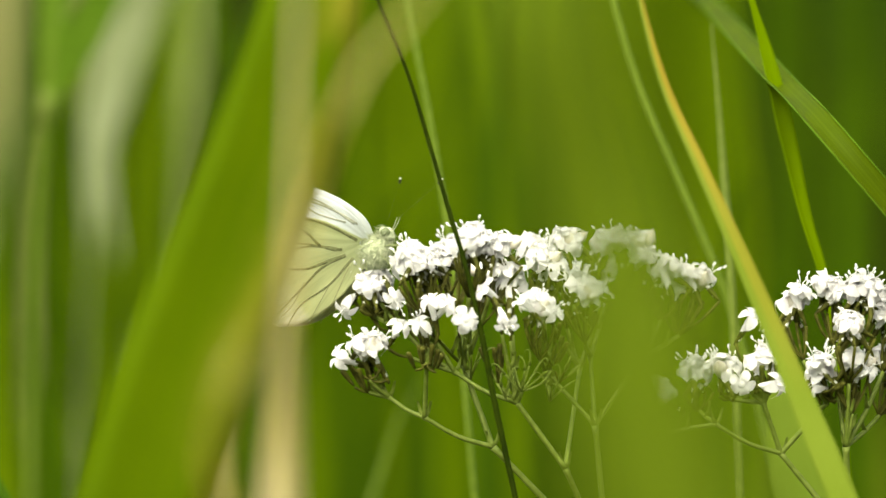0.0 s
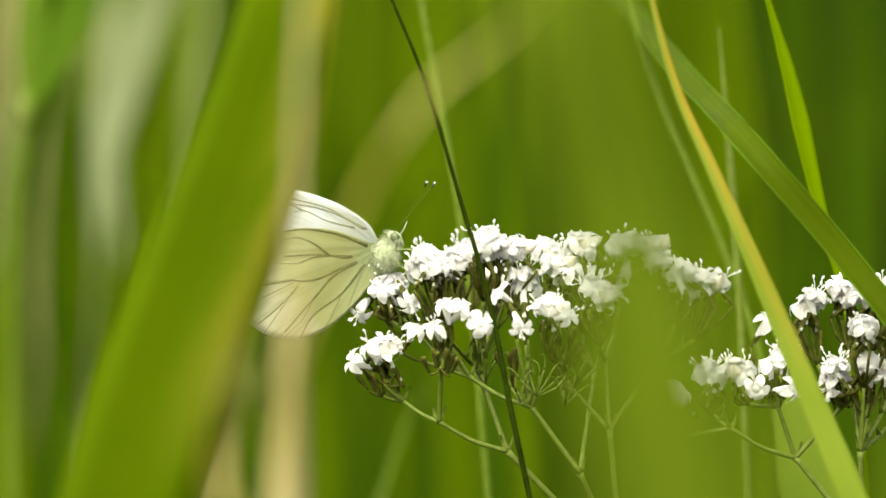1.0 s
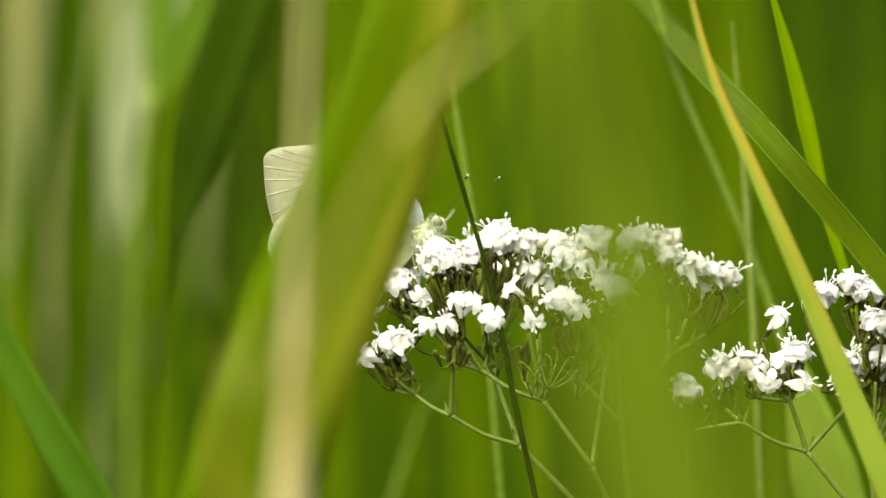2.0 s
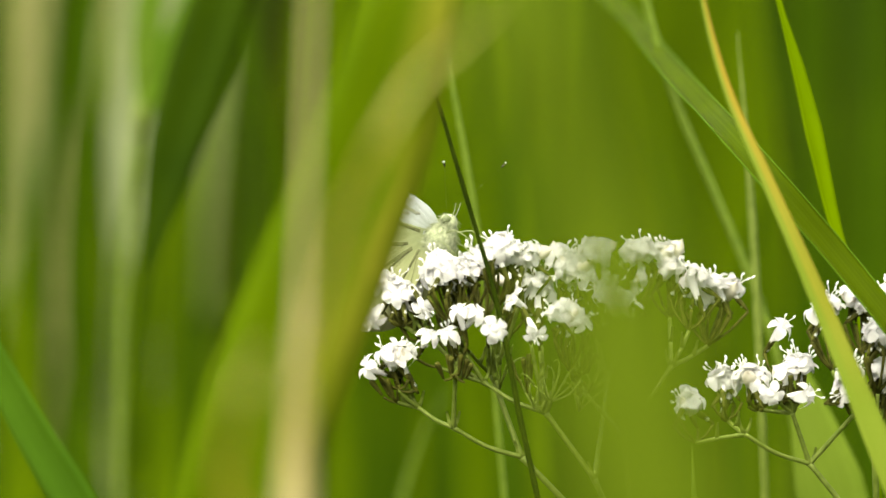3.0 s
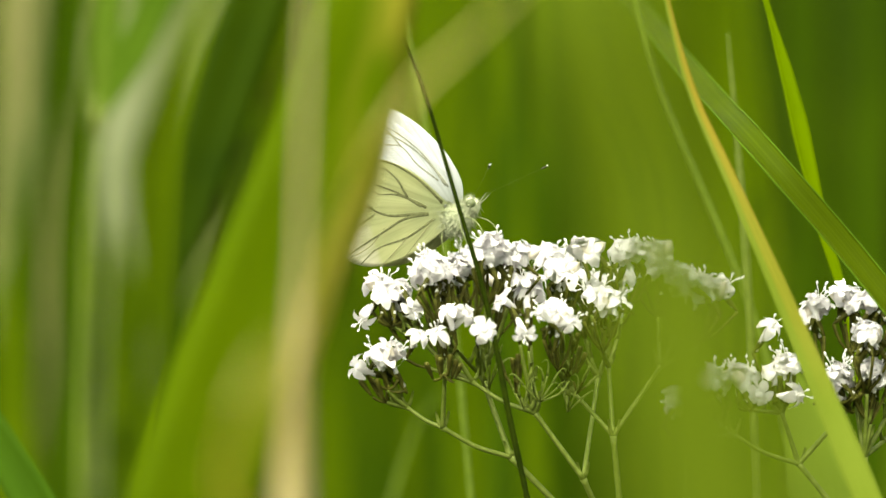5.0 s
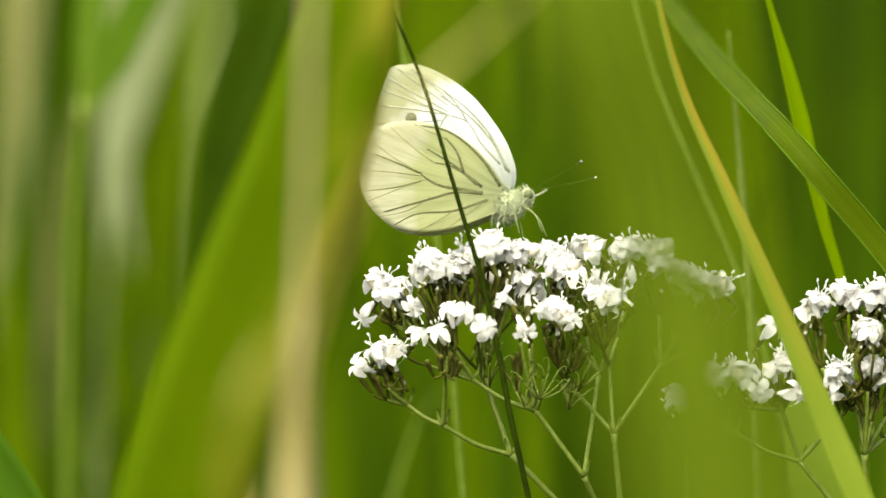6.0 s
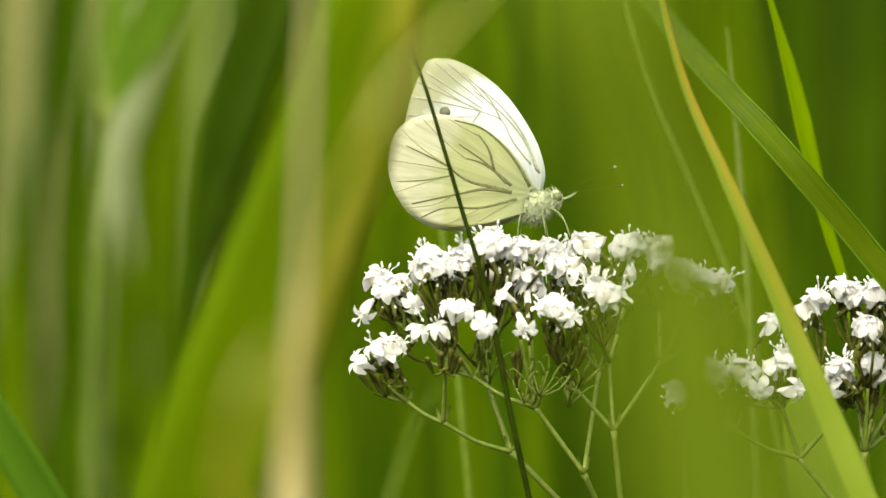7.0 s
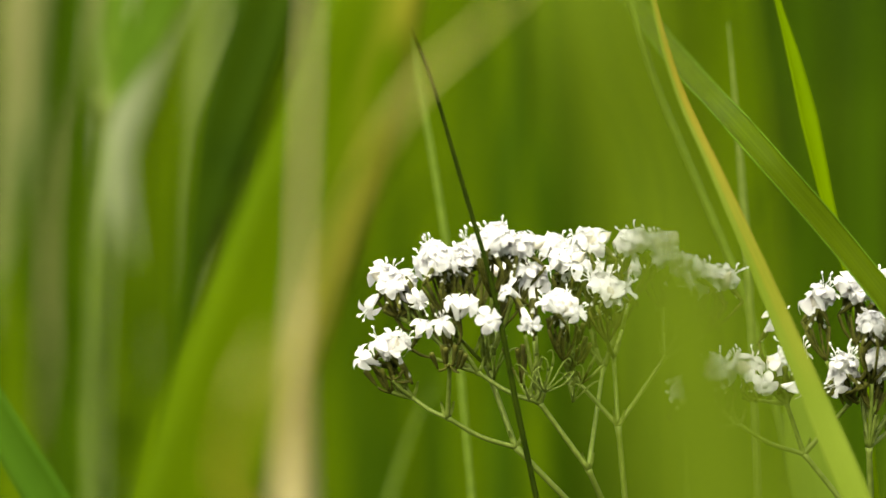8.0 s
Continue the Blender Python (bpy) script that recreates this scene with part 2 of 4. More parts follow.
# ---- ground and meadow ----
bm = bmesh.new()
rings = [0.0, 1, 2, 4, 8, 16, 40, 120, 400, 1500]
prev = None
for r in rings:
    ring = [bm.verts.new((r * math.cos(a * math.pi / 16), 1.5 + r * math.sin(a * math.pi / 16), -0.001 * r if r > 8 else 0.0)) for a in range(32)] if r else [bm.verts.new((0, 1.5, 0))]
    if prev:
        for a in range(32):
            b = (a + 1) % 32
            bm.faces.new((prev[0], ring[a], ring[b]) if len(prev) == 1 else (prev[a], ring[a], ring[b], prev[b]))
    prev = ring
tagged(new("ground", mesh_of(bm, "ground", M_GROUND)), "dark damp soil under tall meadow grass", "ground", kind="structure")


def field(name, rng, count, place, height, width, mat, lean, label, category):
    """Many rooted blades in one mesh: each a bent folded strip."""
    verts, faces, uvs = [], [], []
    for _ in range(count):
        x, y = place(rng)
        h, w = height(rng), width(rng)
        az, le, face = rng.uniform(0, 6.283), lean(rng), rng.uniform(-1.2, 1.2)
        dx, dy = math.cos(az) * le * h, math.sin(az) * le * h * 0.6
        sx, sy = math.cos(face), math.sin(face)
        k0 = len(verts)
        for i in range(6):
            s = i / 5
            px, py, pz = x + dx * s ** 2.2, y + dy * s ** 2.2, h * (s - 0.25 * le * s ** 3) - 0.004
            ww = w * (0.35 + 1.3 * s) * (1 - s ** 3) * 0.62 + 0.0002
            verts += [(px - sx * ww, py - sy * ww, pz), (px + sy * ww * 0.3, py - sx * ww * 0.3, pz), (px + sx * ww, py + sy * ww, pz)]
        for i in range(5):
            a = k0 + 3 * i
            for j in (0, 1):
                faces.append((a + j, a + j + 1, a + j + 4, a + j + 3))
                v0, v1, u0, u1 = h * i / 5, h * (i + 1) / 5, j / 2, (j + 1) / 2
                uvs += [(u0, v0), (u1, v0), (u1, v1), (u0, v1)]
    me = bpy.data.meshes.new(name)
    me.from_pydata(verts, [], faces)
    layer = me.uv_layers.new(name="UVMap")
    layer.data.foreach_set("uv", [c for uv in uvs for c in uv])
    me.materials.append(mat)
    for p in me.polygons:
        p.use_smooth = True
    return tagged(new(name, me), label, category, kind="stuff")


field("reed_bed", random.Random(3), 9000, lambda r: (r.uniform(-3.0, 3.0), r.uniform(2.9, 6.5)),
      lambda r: r.uniform(1.1, 2.0), lambda r: r.uniform(0.008, 0.02), M_BED, lambda r: r.uniform(0.03, 0.3),
      "dense bed of tall green reeds behind the flowers", "reeds")
def clear(r, span, near, far):
    """A place in the meadow that keeps the lens's own view open."""
    while True:
        x, y = r.uniform(-span, span), r.uniform(near, far)
        if not (0.0 < y < 2.8 and abs(x) < 0.16) and math.hypot(x, y) > 0.35:
            return x, y


field("meadow_grass", random.Random(4), 26000, lambda r: clear(r, 5.0, -4.0, 8.0),
      lambda r: r.uniform(0.15, 0.55), lambda r: r.uniform(0.003, 0.007), M_GRASS, lambda r: r.uniform(0.1, 0.6),
      "low green meadow grass covering the soil", "grass")
field("tall_grass", random.Random(6), 2600, lambda r: (r.choice((-1, 1)) * r.uniform(0.5, 4.5), r.uniform(-3.5, 6.0)),
      lambda r: r.uniform(0.7, 1.5), lambda r: r.uniform(0.005, 0.014), M_GRASS, lambda r: r.uniform(0.05, 0.35),
      "tall green grass on both sides of the flowers", "grass")


def taper(w, start=0.9, low=0.45):
    """Width along a leaf: narrow at the root, full in the middle, pointed at the tip."""
    return lambda s: w * (low + (1 - low) * min(1, s / 0.6)) * (1 if s < start else max(0.0, 1 - ((s - start) / (1 - start)) ** 1.6))


# ---- plants behind the flower head ----
for bx, tx, d, r in ((70, 20, 2.2, 0.0028), (-60, -15, 2.5, 0.004), (640, 720, 2.9, 0.004), (190, 150, 2.8, 0.004)):
    stalk("dry_reed", (P(bx, 441, d).x, d + 0.03), [P(bx, 900, d), P((bx + tx) / 2, 441, d), P(tx, -100, d), P(tx - 20, -1200, d)],
          lambda s, r=r: r * (1 - 0.4 * s), M_STRAW, "dry straw-coloured reed stem standing behind the flowers", "reed", "dry reeds", nodes=(0.35, 0.6))


def back_leaf(x0, x1, x2, d, w, mat, label, twist=0.0):
    return blade("reed_plant", (P(x0, 441, d).x, d), [P(x0, 1100, d), P(x1, 441, d), P(x2, -80, d), P(2.2 * x2 - 1.2 * x1, -1300, d)],
                 taper(w, 0.75), mat, label, "reed", "reeds", twist=twist, n=32)


PALE_L = "pale grey-green reed leaf among the tall grass"
GREEN_L = "green reed leaf among the tall grass"
DEEP_L = "deep green reed leaf among the tall grass"
SHADE_L = "reed leaf painted dark for shade among the tall grass"
for x0, x1, x2, d, w, mat, label, tw in (
        (95, 75, 30, 2.3, 0.012, M_STRAW, "straw-coloured withered reed leaf among the tall grass", 40), (110, 130, 135, 2.0, 0.006, M_LEAF_DEEP, DEEP_L, 30),
        (300, 320, 350, 2.15, 0.012, M_LEAF, GREEN_L, 10), (20, 30, 60, 2.5, 0.018, M_LEAF_DEEP, DEEP_L, 0),
        (385, 400, 480, 2.1, 0.0095, M_SHADE_DARK, SHADE_L, 0), (330, 390, 440, 2.2, 0.010, M_LEAF_DEEP, DEEP_L, 10), (640, 660, 640, 2.2, 0.012, M_LEAF, GREEN_L, 10),
        (720, 740, 700, 2.4, 0.014, M_LEAF, GREEN_L, 15), (780, 830, 860, 2.3, 0.014, M_LEAF, GREEN_L, 0),
        (960, 920, 870, 1.85, 0.005, M_LEAF, GREEN_L, 0), (1010, 1040, 1100, 2.4, 0.02, M_LEAF, GREEN_L, 0),
        (1290, 1300, 1330, 2.2, 0.012, M_LEAF, GREEN_L, 20), (1380, 1375, 1370, 2.3, 0.014, M_LEAF_DEEP, DEEP_L, 0),
        (1440, 1450, 1460, 2.1, 0.010, M_LEAF, GREEN_L, 35), (1540, 1530, 1525, 2.2, 0.012, M_LEAF_DEEP, DEEP_L, 0), (1500, 1490, 1480, 2.0, 0.006, M_SHADE_DARK, SHADE_L, 0),
        (1640, 1600, 1570, 2.4, 0.02, M_LEAF_DEEP, DEEP_L, 0), (1190, 1180, 1210, 2.6, 0.02, M_LEAF, GREEN_L, 0)):
    back_leaf(x0, x1, x2, d, w, mat, label, tw)
rng = random.Random(11)
for k in range(46):
    x = rng.uniform(-250, 1850)
    back_leaf(x + rng.uniform(-60, 60), x, x + rng.uniform(-110, 110), rng.uniform(2.35, 3.0), rng.uniform(0.009, 0.018),
              rng.choice((M_LEAF, M_LEAF_DEEP, M_LEAF_DEEP, M_LEAF)), GREEN_L, rng.uniform(-50, 50))

for pts, w in ((((170, 900), (185, 500), (212, 210), (275, 30), (380, -220)), 0.0085), (((225, 900), (262, 650), (215, 330), (205, 100), (230, -200)), 0.0034)):
    blade("reed_plant", (P(pts[0][0], 441, 1.95).x, 1.96), [P(x, y, 1.95) for x, y in pts], lambda s, w=w: w * (0.06 + 0.94 * min(1.0, max(0.0, s - 0.925) / 0.03)) * (1 if s < 0.98 else max(0.0, (1 - s) / 0.02)),
          M_LEAF_SILVER, "silvery pale reed leaf among the tall grass", "reed", "reeds", twist=15)

for pts, w, d in ((((640, 900), (650, 600), (668, 330), (690, 180)), 0.008, 2.1), (((590, 900), (605, 640), (628, 430), (640, 300)), 0.006, 2.0)):
    blade("reed_plant", (P(pts[0][0], 441, d).x, d + 0.01), [P(x, y, d) for x, y in pts], taper(w, 0.95, 0.8), M_LEAF, GREEN_L, "reed", "reeds", twist=10)

for x0, x1, x2, yt, d, w, mat, label in (
        (30, 40, 60, 230, 1.95, 0.0075, M_LEAF_DEEP, DEEP_L), (-20, 5, 30, 330, 2.0, 0.008, M_LEAF, GREEN_L), (100, 110, 95, 300, 2.1, 0.007, M_LEAF_DEEP, DEEP_L),
        (300, 320, 350, 180, 2.0, 0.0065, M_LEAF_DEEP, DEEP_L), (345, 360, 400, 380, 2.05, 0.006, M_LEAF_DEEP, DEEP_L), (190, 170, 150, 520, 2.0, 0.006, M_LEAF_DEEP, DEEP_L),
        (1530, 1520, 1500, -300, 2.0, 0.010, M_LEAF_DEEP, DEEP_L), (1470, 1465, 1450, -200, 2.1, 0.007, M_SHADE_DARK, SHADE_L), (1580, 1570, 1560, -300, 2.05, 0.009, M_SHADE_DARK, SHADE_L), (1500, 1500, 1505, -350, 1.95, 0.007, M_LEAF_DEEP, DEEP_L), (1545, 1545, 1540, -320, 1.9, 0.006, M_LEAF_DEEP, DEEP_L),
        (1400, 1410, 1400, 520, 1.95, 0.012, M_LEAF_HAZE, GREEN_L), (1500, 1495, 1510, 560, 2.0, 0.013, M_LEAF_HAZE, GREEN_L), (1580, 1570, 1555, 600, 1.95, 0.012, M_LEAF_HAZE, GREEN_L),
        (700, 720, 760, 250, 2.1, 0.007, M_LEAF, GREEN_L),
        (20, 30, 20, 470, 1.85, 0.010, M_LEAF, GREEN_L), (90, 95, 110, 620, 1.88, 0.008, M_LEAF_DEEP, DEEP_L), (270, 280, 300, 560, 1.9, 0.009, M_LEAF, GREEN_L),
        (350, 345, 330, 640, 1.86, 0.008, M_LEAF_DEEP, DEEP_L), (640, 630, 620, 440, 1.9, 0.007, M_LEAF_DEEP, DEEP_L), (780, 790, 800, 480, 1.95, 0.010, M_LEAF, GREEN_L),
        (1420, 1430, 1440, -300, 1.95, 0.008, M_LEAF_DEEP, DEEP_L), (860, 870, 880, -250, 2.0, 0.011, M_LEAF_DEEP, DEEP_L), (940, 940, 930, 120, 1.95, 0.010, M_LEAF_DEEP, DEEP_L)):
    blade("reed_plant", (P(x0, 441, d).x, d + 0.01), [P(x0, 950, d), P((x0 + x1) / 2, 750, d), P(x1, (750 + yt) / 2, d), P(x2, yt, d)], taper(w, 0.93, 0.8), mat, label, "reed", "reeds", twist=12, n=40)

for pts, w in ((((400, 950), (418, 800), (440, 690), (470, 600)), 0.011),):
    blade("dry_reed", (P(pts[0][0], 441, 1.95).x, 1.96), [P(x, y, 1.95) for x, y in pts], taper(w, 0.93, 0.8), M_STRAW, "straw-coloured withered reed leaf among the tall grass", "reed", "dry reeds", twist=20, n=40)

# narrower leaves close behind, many of them bent over or broken short
rng = random.Random(19)
for k in range(92):
    x = rng.choice((rng.uniform(-200, 720), rng.uniform(-200, 720), rng.uniform(1180, 1800), rng.uniform(600, 1180)))
    mat, label = rng.choice(((M_LEAF, GREEN_L), (M_LEAF_DEEP, DEEP_L), (M_LEAF_DEEP, DEEP_L), (M_SHADE_DARK, SHADE_L), (M_LEAF, GREEN_L), (M_LEAF_PALE, PALE_L) if x < 420 else (M_LEAF_DEEP, DEEP_L)))
    if mat is M_SHADE_DARK and 560 < x < 1350:
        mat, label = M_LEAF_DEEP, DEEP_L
    d, w, top, lean = rng.uniform(1.85, 2.4), rng.uniform(0.003, 0.0085), rng.uniform(-250, 760), rng.choice((-1, 1)) * rng.uniform(20, 190)
    if k % 3 == 0:
        back_leaf(x + rng.uniform(-40, 40), x, x + rng.uniform(-60, 70), d - 0.1, 0.6 * w, mat, label, rng.uniform(-40, 40))
        continue
    blade("reed_plant", (P(x, 441, d).x, d + 0.01), [P(x, 1000, d), P(x + 0.1 * lean, top + 330, d), P(x + 0.45 * lean, top + 90, d), P(x + lean, top + rng.uniform(-60, 60), d)],
          taper(w, 0.9, 0.8), mat, label, "reed", "reeds", twist=rng.uniform(-40, 40), n=36)

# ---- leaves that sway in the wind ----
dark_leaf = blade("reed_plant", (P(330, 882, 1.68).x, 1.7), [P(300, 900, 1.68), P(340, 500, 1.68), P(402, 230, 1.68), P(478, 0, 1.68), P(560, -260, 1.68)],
                  lambda s: float(np.interp(s, (0, 0.92, 0.931, 0.94, 0.952, 0.966, 0.98, 1), (0.0006, 0.0006, 0.0020, 0.0052, 0.0092, 0.0104, 0.0100, 0.0005))), M_SHADE_GREEN, "reed leaf with shade in its dark green colour among the tall grass", "reed", "reeds", twist=10)
# blades widened into dark strips at the view's upper right, shade painted by colour
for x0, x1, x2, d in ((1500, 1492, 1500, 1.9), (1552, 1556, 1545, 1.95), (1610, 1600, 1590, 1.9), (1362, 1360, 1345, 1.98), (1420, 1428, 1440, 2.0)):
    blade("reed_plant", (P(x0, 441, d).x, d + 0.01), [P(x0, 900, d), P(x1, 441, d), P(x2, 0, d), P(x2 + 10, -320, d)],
          lambda s: float(np.interp(s, (0, 0.932, 0.944, 0.958, 0.985, 1), (0.0006, 0.0006, 0.0035, 0.0066, 0.0066, 0.0005))), M_SHADE_GREEN, "reed leaf with shade in its dark green colour among the tall grass", "reed", "reeds", twist=8)
near_leaf = blade("reed_plant", (P(250, 882, 1.35).x - 0.03, 1.4), [P(358, 882, 1.35), P(423, 700, 1.35), P(508, 475, 1.35), P(590, 260, 1.35), P(665, 0, 1.35), P(850, -900, 1.37)],
                  lambda s: float(np.interp(s, (0, 0.865, 0.88, 0.897, 0.914, 0.932, 0.96, 1), (0.008, 0.0172, 0.0182, 0.0174, 0.0160, 0.0126, 0.008, 0.0005))), M_LEAF_WORN, "broad green reed leaf with yellowing streaks rising before the flowers", "reed", "reeds", twist=8, fold=0.08)
dry_reed = stalk("dry_reed", (P(470, 882, 1.2).x, 1.22), [P(505, 1400, 1.2), P(518, 882, 1.2), P(533, 440, 1.2), P(549, 0, 1.2), P(575, -900, 1.2)],
                 lambda s: float(np.interp(s, (0, 0.885, 0.9, 0.913, 0.942, 1), (0.0025, 0.0022, 0.0012, 0.00055, 0.00042, 0.0004))), M_DRY_STEM, "dry straw-coloured reed with a withered leaf bending away", "reed", "dry reeds", nodes=(0.4,))
# its withered leaf bends towards the lens and swings about the joint on the stem
DRY_JOINT = P(524, 700, 1.19) - dry_reed.location
dry_line = [p - P(524, 700, 1.19) for p in spline([P(x, y, d) for x, y, d in ((520, 980, 1.195), (524, 700, 1.19), (556, 540, 1.18), (594, 410, 1.17), (634, 305, 1.16), (676, 222, 1.15),
                                                                             (728, 140, 1.15), (800, 72, 1.15), (900, -30, 1.15), (1100, -260, 1.15))], 60)]
dry_leaf = part("leaf", ribbon(bmesh.new(), dry_line, lambda s: float(np.interp(s, (0, 0.2, 0.31, 0.40, 0.50, 0.58, 0.66, 0.72, 0.80, 1), (0.0005, 0.0009, 0.0011, 0.0012, 0.0011, 0.0009, 0.0008, 0.0007, 0.0004, 0.0003))), 0.2, 10),
                M_DRY, dry_reed, "withered yellow leaf")
dry_leaf.location = DRY_JOINT
low_dry = [p - dry_reed.location for p in spline([P(x, y, d) for x, y, d in ((515, 1050, 1.195), (430, 930, 1.15), (400, 800, 1.12), (425, 690, 1.11), (470, 600, 1.12))], 30)]
part("leaf", ribbon(bmesh.new(), low_dry, lambda s: 0.0019 * math.sin(math.pi * min(0.96, 0.1 + 0.9 * s)), 0.2, 10), M_DRY, dry_reed, "short withered yellow leaf")
haze_leaf = blade("broad_leaved_plant", (P(1275, 882, 0.84).x + 0.01, 0.89), [P(1275, 882, 0.84), P(1240, 700, 0.84), P(1205, 480, 0.84), P(1140, 250, 0.84), P(1055, 0, 0.84), P(900, -700, 0.86)],
                  lambda s: float(np.interp(s, (0, 0.9257, 0.9320, 0.9363, 0.9405, 0.9442, 0.9478, 0.9547, 0.9662, 1), (0.0075, 0.0130, 0.0119, 0.0107, 0.0090, 0.0072, 0.0063, 0.0080, 0.0092, 0.0005))),
                  M_LEAF_HAZE, "broad plain green leaf rising before the flowers", "plant", twist=-8, n=120)
tawny = blade("grass_plant", (P(1850, 882).x + 0.1, 1.47), [P(1730, 1500, 1.46), P(1505, 882, 1.46), P(1446, 740, 1.46), P(1323, 450, 1.46), P(1256, 300, 1.46), P(1198, 170, 1.46), P(1150, 0, 1.46), P(1112, -260, 1.46)],
              lambda s: (0.0036 + 0.0007 * min(1.0, max(0.0, 0.96 - s) / 0.05)) * min(1.0, max(0.0, 1 - s) / 0.09), M_TAWNY, "long grass blade turning orange towards its tip", "grass", twist=20, n=80)
def ARCH_WIDE(s):
    return taper(0.0046, 0.98, 0.8)(s)


arch = blade("reed_plant", (P(2400, 882, 1.48).x, 1.48), [P(2300, 2500, 1.485), P(1960, 1100, 1.487), P(1720, 640, 1.488), P(1568, 440, 1.49), P(1440, 290, 1.49), P(1330, 172, 1.525), P(1170, 0, 1.66), P(900, -240, 1.84)],
             ARCH_WIDE, M_LEAF_ARCH, "arching green reed leaf with a pale edge beside the flowers", "reed", "reeds", twist=lambda s: 38 - 14 * min(1.0, max(0.0, s - 0.94) / 0.03), n=80, fold=0.75)
margins(arch, M_LEAF_FRESH, 0.00012, "pale leaf margin")
sliver = blade("grass_plant", (P(1560, 882, 1.525).x, 1.54), [P(1540, 882, 1.525), P(1492, 500, 1.525), P(1461, 400, 1.525), P(1430, 270, 1.525), P(1397, 130, 1.525), P(1362, 0, 1.525), P(1290, -260, 1.525)],
               lambda s: float(np.interp(s, (0, 0.9, 0.925, 0.942, 0.9585, 0.968, 0.976, 1), (0.0008, 0.0008, 0.0011, 0.0018, 0.0029, 0.0021, 0.0010, 0.0003))), M_LEAF_BRIGHT, "slender bright yellow-green grass blade behind the flowers", "grass", twist=20, n=80, fold=0.6)
stalk("grass_plant", (P(1340, 882, 1.56).x, 1.58), [P(1335, 882, 1.56), P(1316, 420, 1.56), P(1300, 200, 1.56), P(1287, 50, 1.56)],
                 lambda s: 0.00055 * min(1.0, (1 - s) / 0.03) + 0.0001, M_STEM, "thin pale green grass stem ending in a point", "grass", "grasses")
slant = stalk("grass_plant", (P(1480, 882, 1.58).x, 1.6), [P(1440, 882, 1.58), P(1350, 540, 1.58), P(1265, 330, 1.58), P(1190, 150, 1.58), P(1130, -60, 1.58)],
              lambda s: 0.0009 * (1 - 0.3 * s), M_GRASS_STEM, "thin pale green grass stem beside the flowers", "grass", "grasses")
dark_stem = stalk("grass_plant", (P(985, 882, 1.485).x + 0.01, 1.49), [P(1010, 1500, 1.485), P(936, 882, 1.485), P(905, 740, 1.485), P(880, 610, 1.485), P(850, 480, 1.485), P(820, 380, 1.485), P(792, 285, 1.485), P(744, 130, 1.485), P(690, 0, 1.485), P(560, -320, 1.485)],
                  lambda s: 0.00042 * min(1.0, 0.3 + (1 - s) / 0.12), M_STEM_DARK, "thin dark green grass stem crossing before the flower head", "grass", "grasses", n=100)
pale_stem = stalk("grass_plant", (P(860, 882, 1.57).x, 1.6), [P(850, 882, 1.57), P(803, 420, 1.57), P(770, 220, 1.57), P(735, 40, 1.57), P(700, -150, 1.57)],
                  lambda s: 0.00065 * (1 - 0.3 * s), M_GRASS_STEM, "thin pale green grass stem behind the flower head", "grass", "grasses")
stalk("grass_plant", (P(600, 882, 1.7).x, 1.7), [P(690, 882, 1.7), P(735, 750, 1.7), P(775, 680, 1.7)],
                 lambda s: 0.0005 * min(1.0, (1 - s) / 0.03) + 0.0001, M_GRASS_STEM, "thin pale green grass stem behind the flower head", "grass", "grasses")
stalk("grass_plant", (P(1205, 882, 1.48).x, 1.48), [P(1212, 882, 1.48), P(1208, 780, 1.48)],
                lambda s: 0.0004 * min(1.0, (1 - s) / 0.01) + 0.00008, M_GRASS_STEM, "short pale green grass tip", "grass", "grasses")
blade("broad_leaved_plant", (P(1560, 882, 1.57).x, 1.6), [P(1462, 900, 1.57), P(1428, 770, 1.57), P(1385, 610, 1.57)],
                   lambda s: 0.0105 * min(1.0, max(0.0, 1 - s) / 0.022) ** 0.75, M_LEAF_LIGHT, "pale green leaf rising behind the small flower clusters", "plant")
corner_leaf = blade("reed_plant", (P(690, 882, 1.45).x, 1.47), [P(325, 1300, 1.45), P(78, 882, 1.45), P(-12, 735, 1.45), P(-97, 570, 1.45), P(-197, 330, 1.45)],
                    taper(0.0060, 0.95, 0.8), M_LEAF_GRASS, "deep green reed leaf leaning over beside the others", "reed", "reeds", fold=0.5, n=80)


# a living reed: stem with a joint and a leaf that leaves the joint
reed = stalk("reed_plant", (P(150, 882, 1.75).x, 1.76), [P(155, 900, 1.75), P(160, 600, 1.75), P(172, 350, 1.75), P(188, 200, 1.75), P(200, -40, 1.75), P(230, -900, 1.75)],
             lambda s: 0.0009 * (1 - 0.3 * s), M_GRASS_STEM, "green reed stem with a leaf growing from its joint", "reed", n=60)
jt = P(188, 200, 1.75) - reed.location
nb = tube(bmesh.new(), [jt + Vector((0, 0, z)) for z in (-0.003, -0.001, 0.001, 0.003)], lambda q: 0.0008 + 0.0005 * math.sin(math.pi * q), 10)
part("node", nb, M_STEM, reed, "swollen pale joint")
for pts, w in (([(188, 205), (225, 130), (290, 0), (420, -260)], 0.0065), ([(188, 205), (196, 110), (205, 0), (212, -300)], 0.0050)):
    lb = ribbon(bmesh.new(), [p - reed.location for p in spline([P(x, y, 1.75) for x, y in pts], 20)],
                lambda s, w=w: w * (0.25 + 0.75 * min(1, s * 4)) * (1 - s ** 4), 0.3, 12)
    part("leaf", lb, M_LEAF_FRESH, reed, "broad light green leaf")


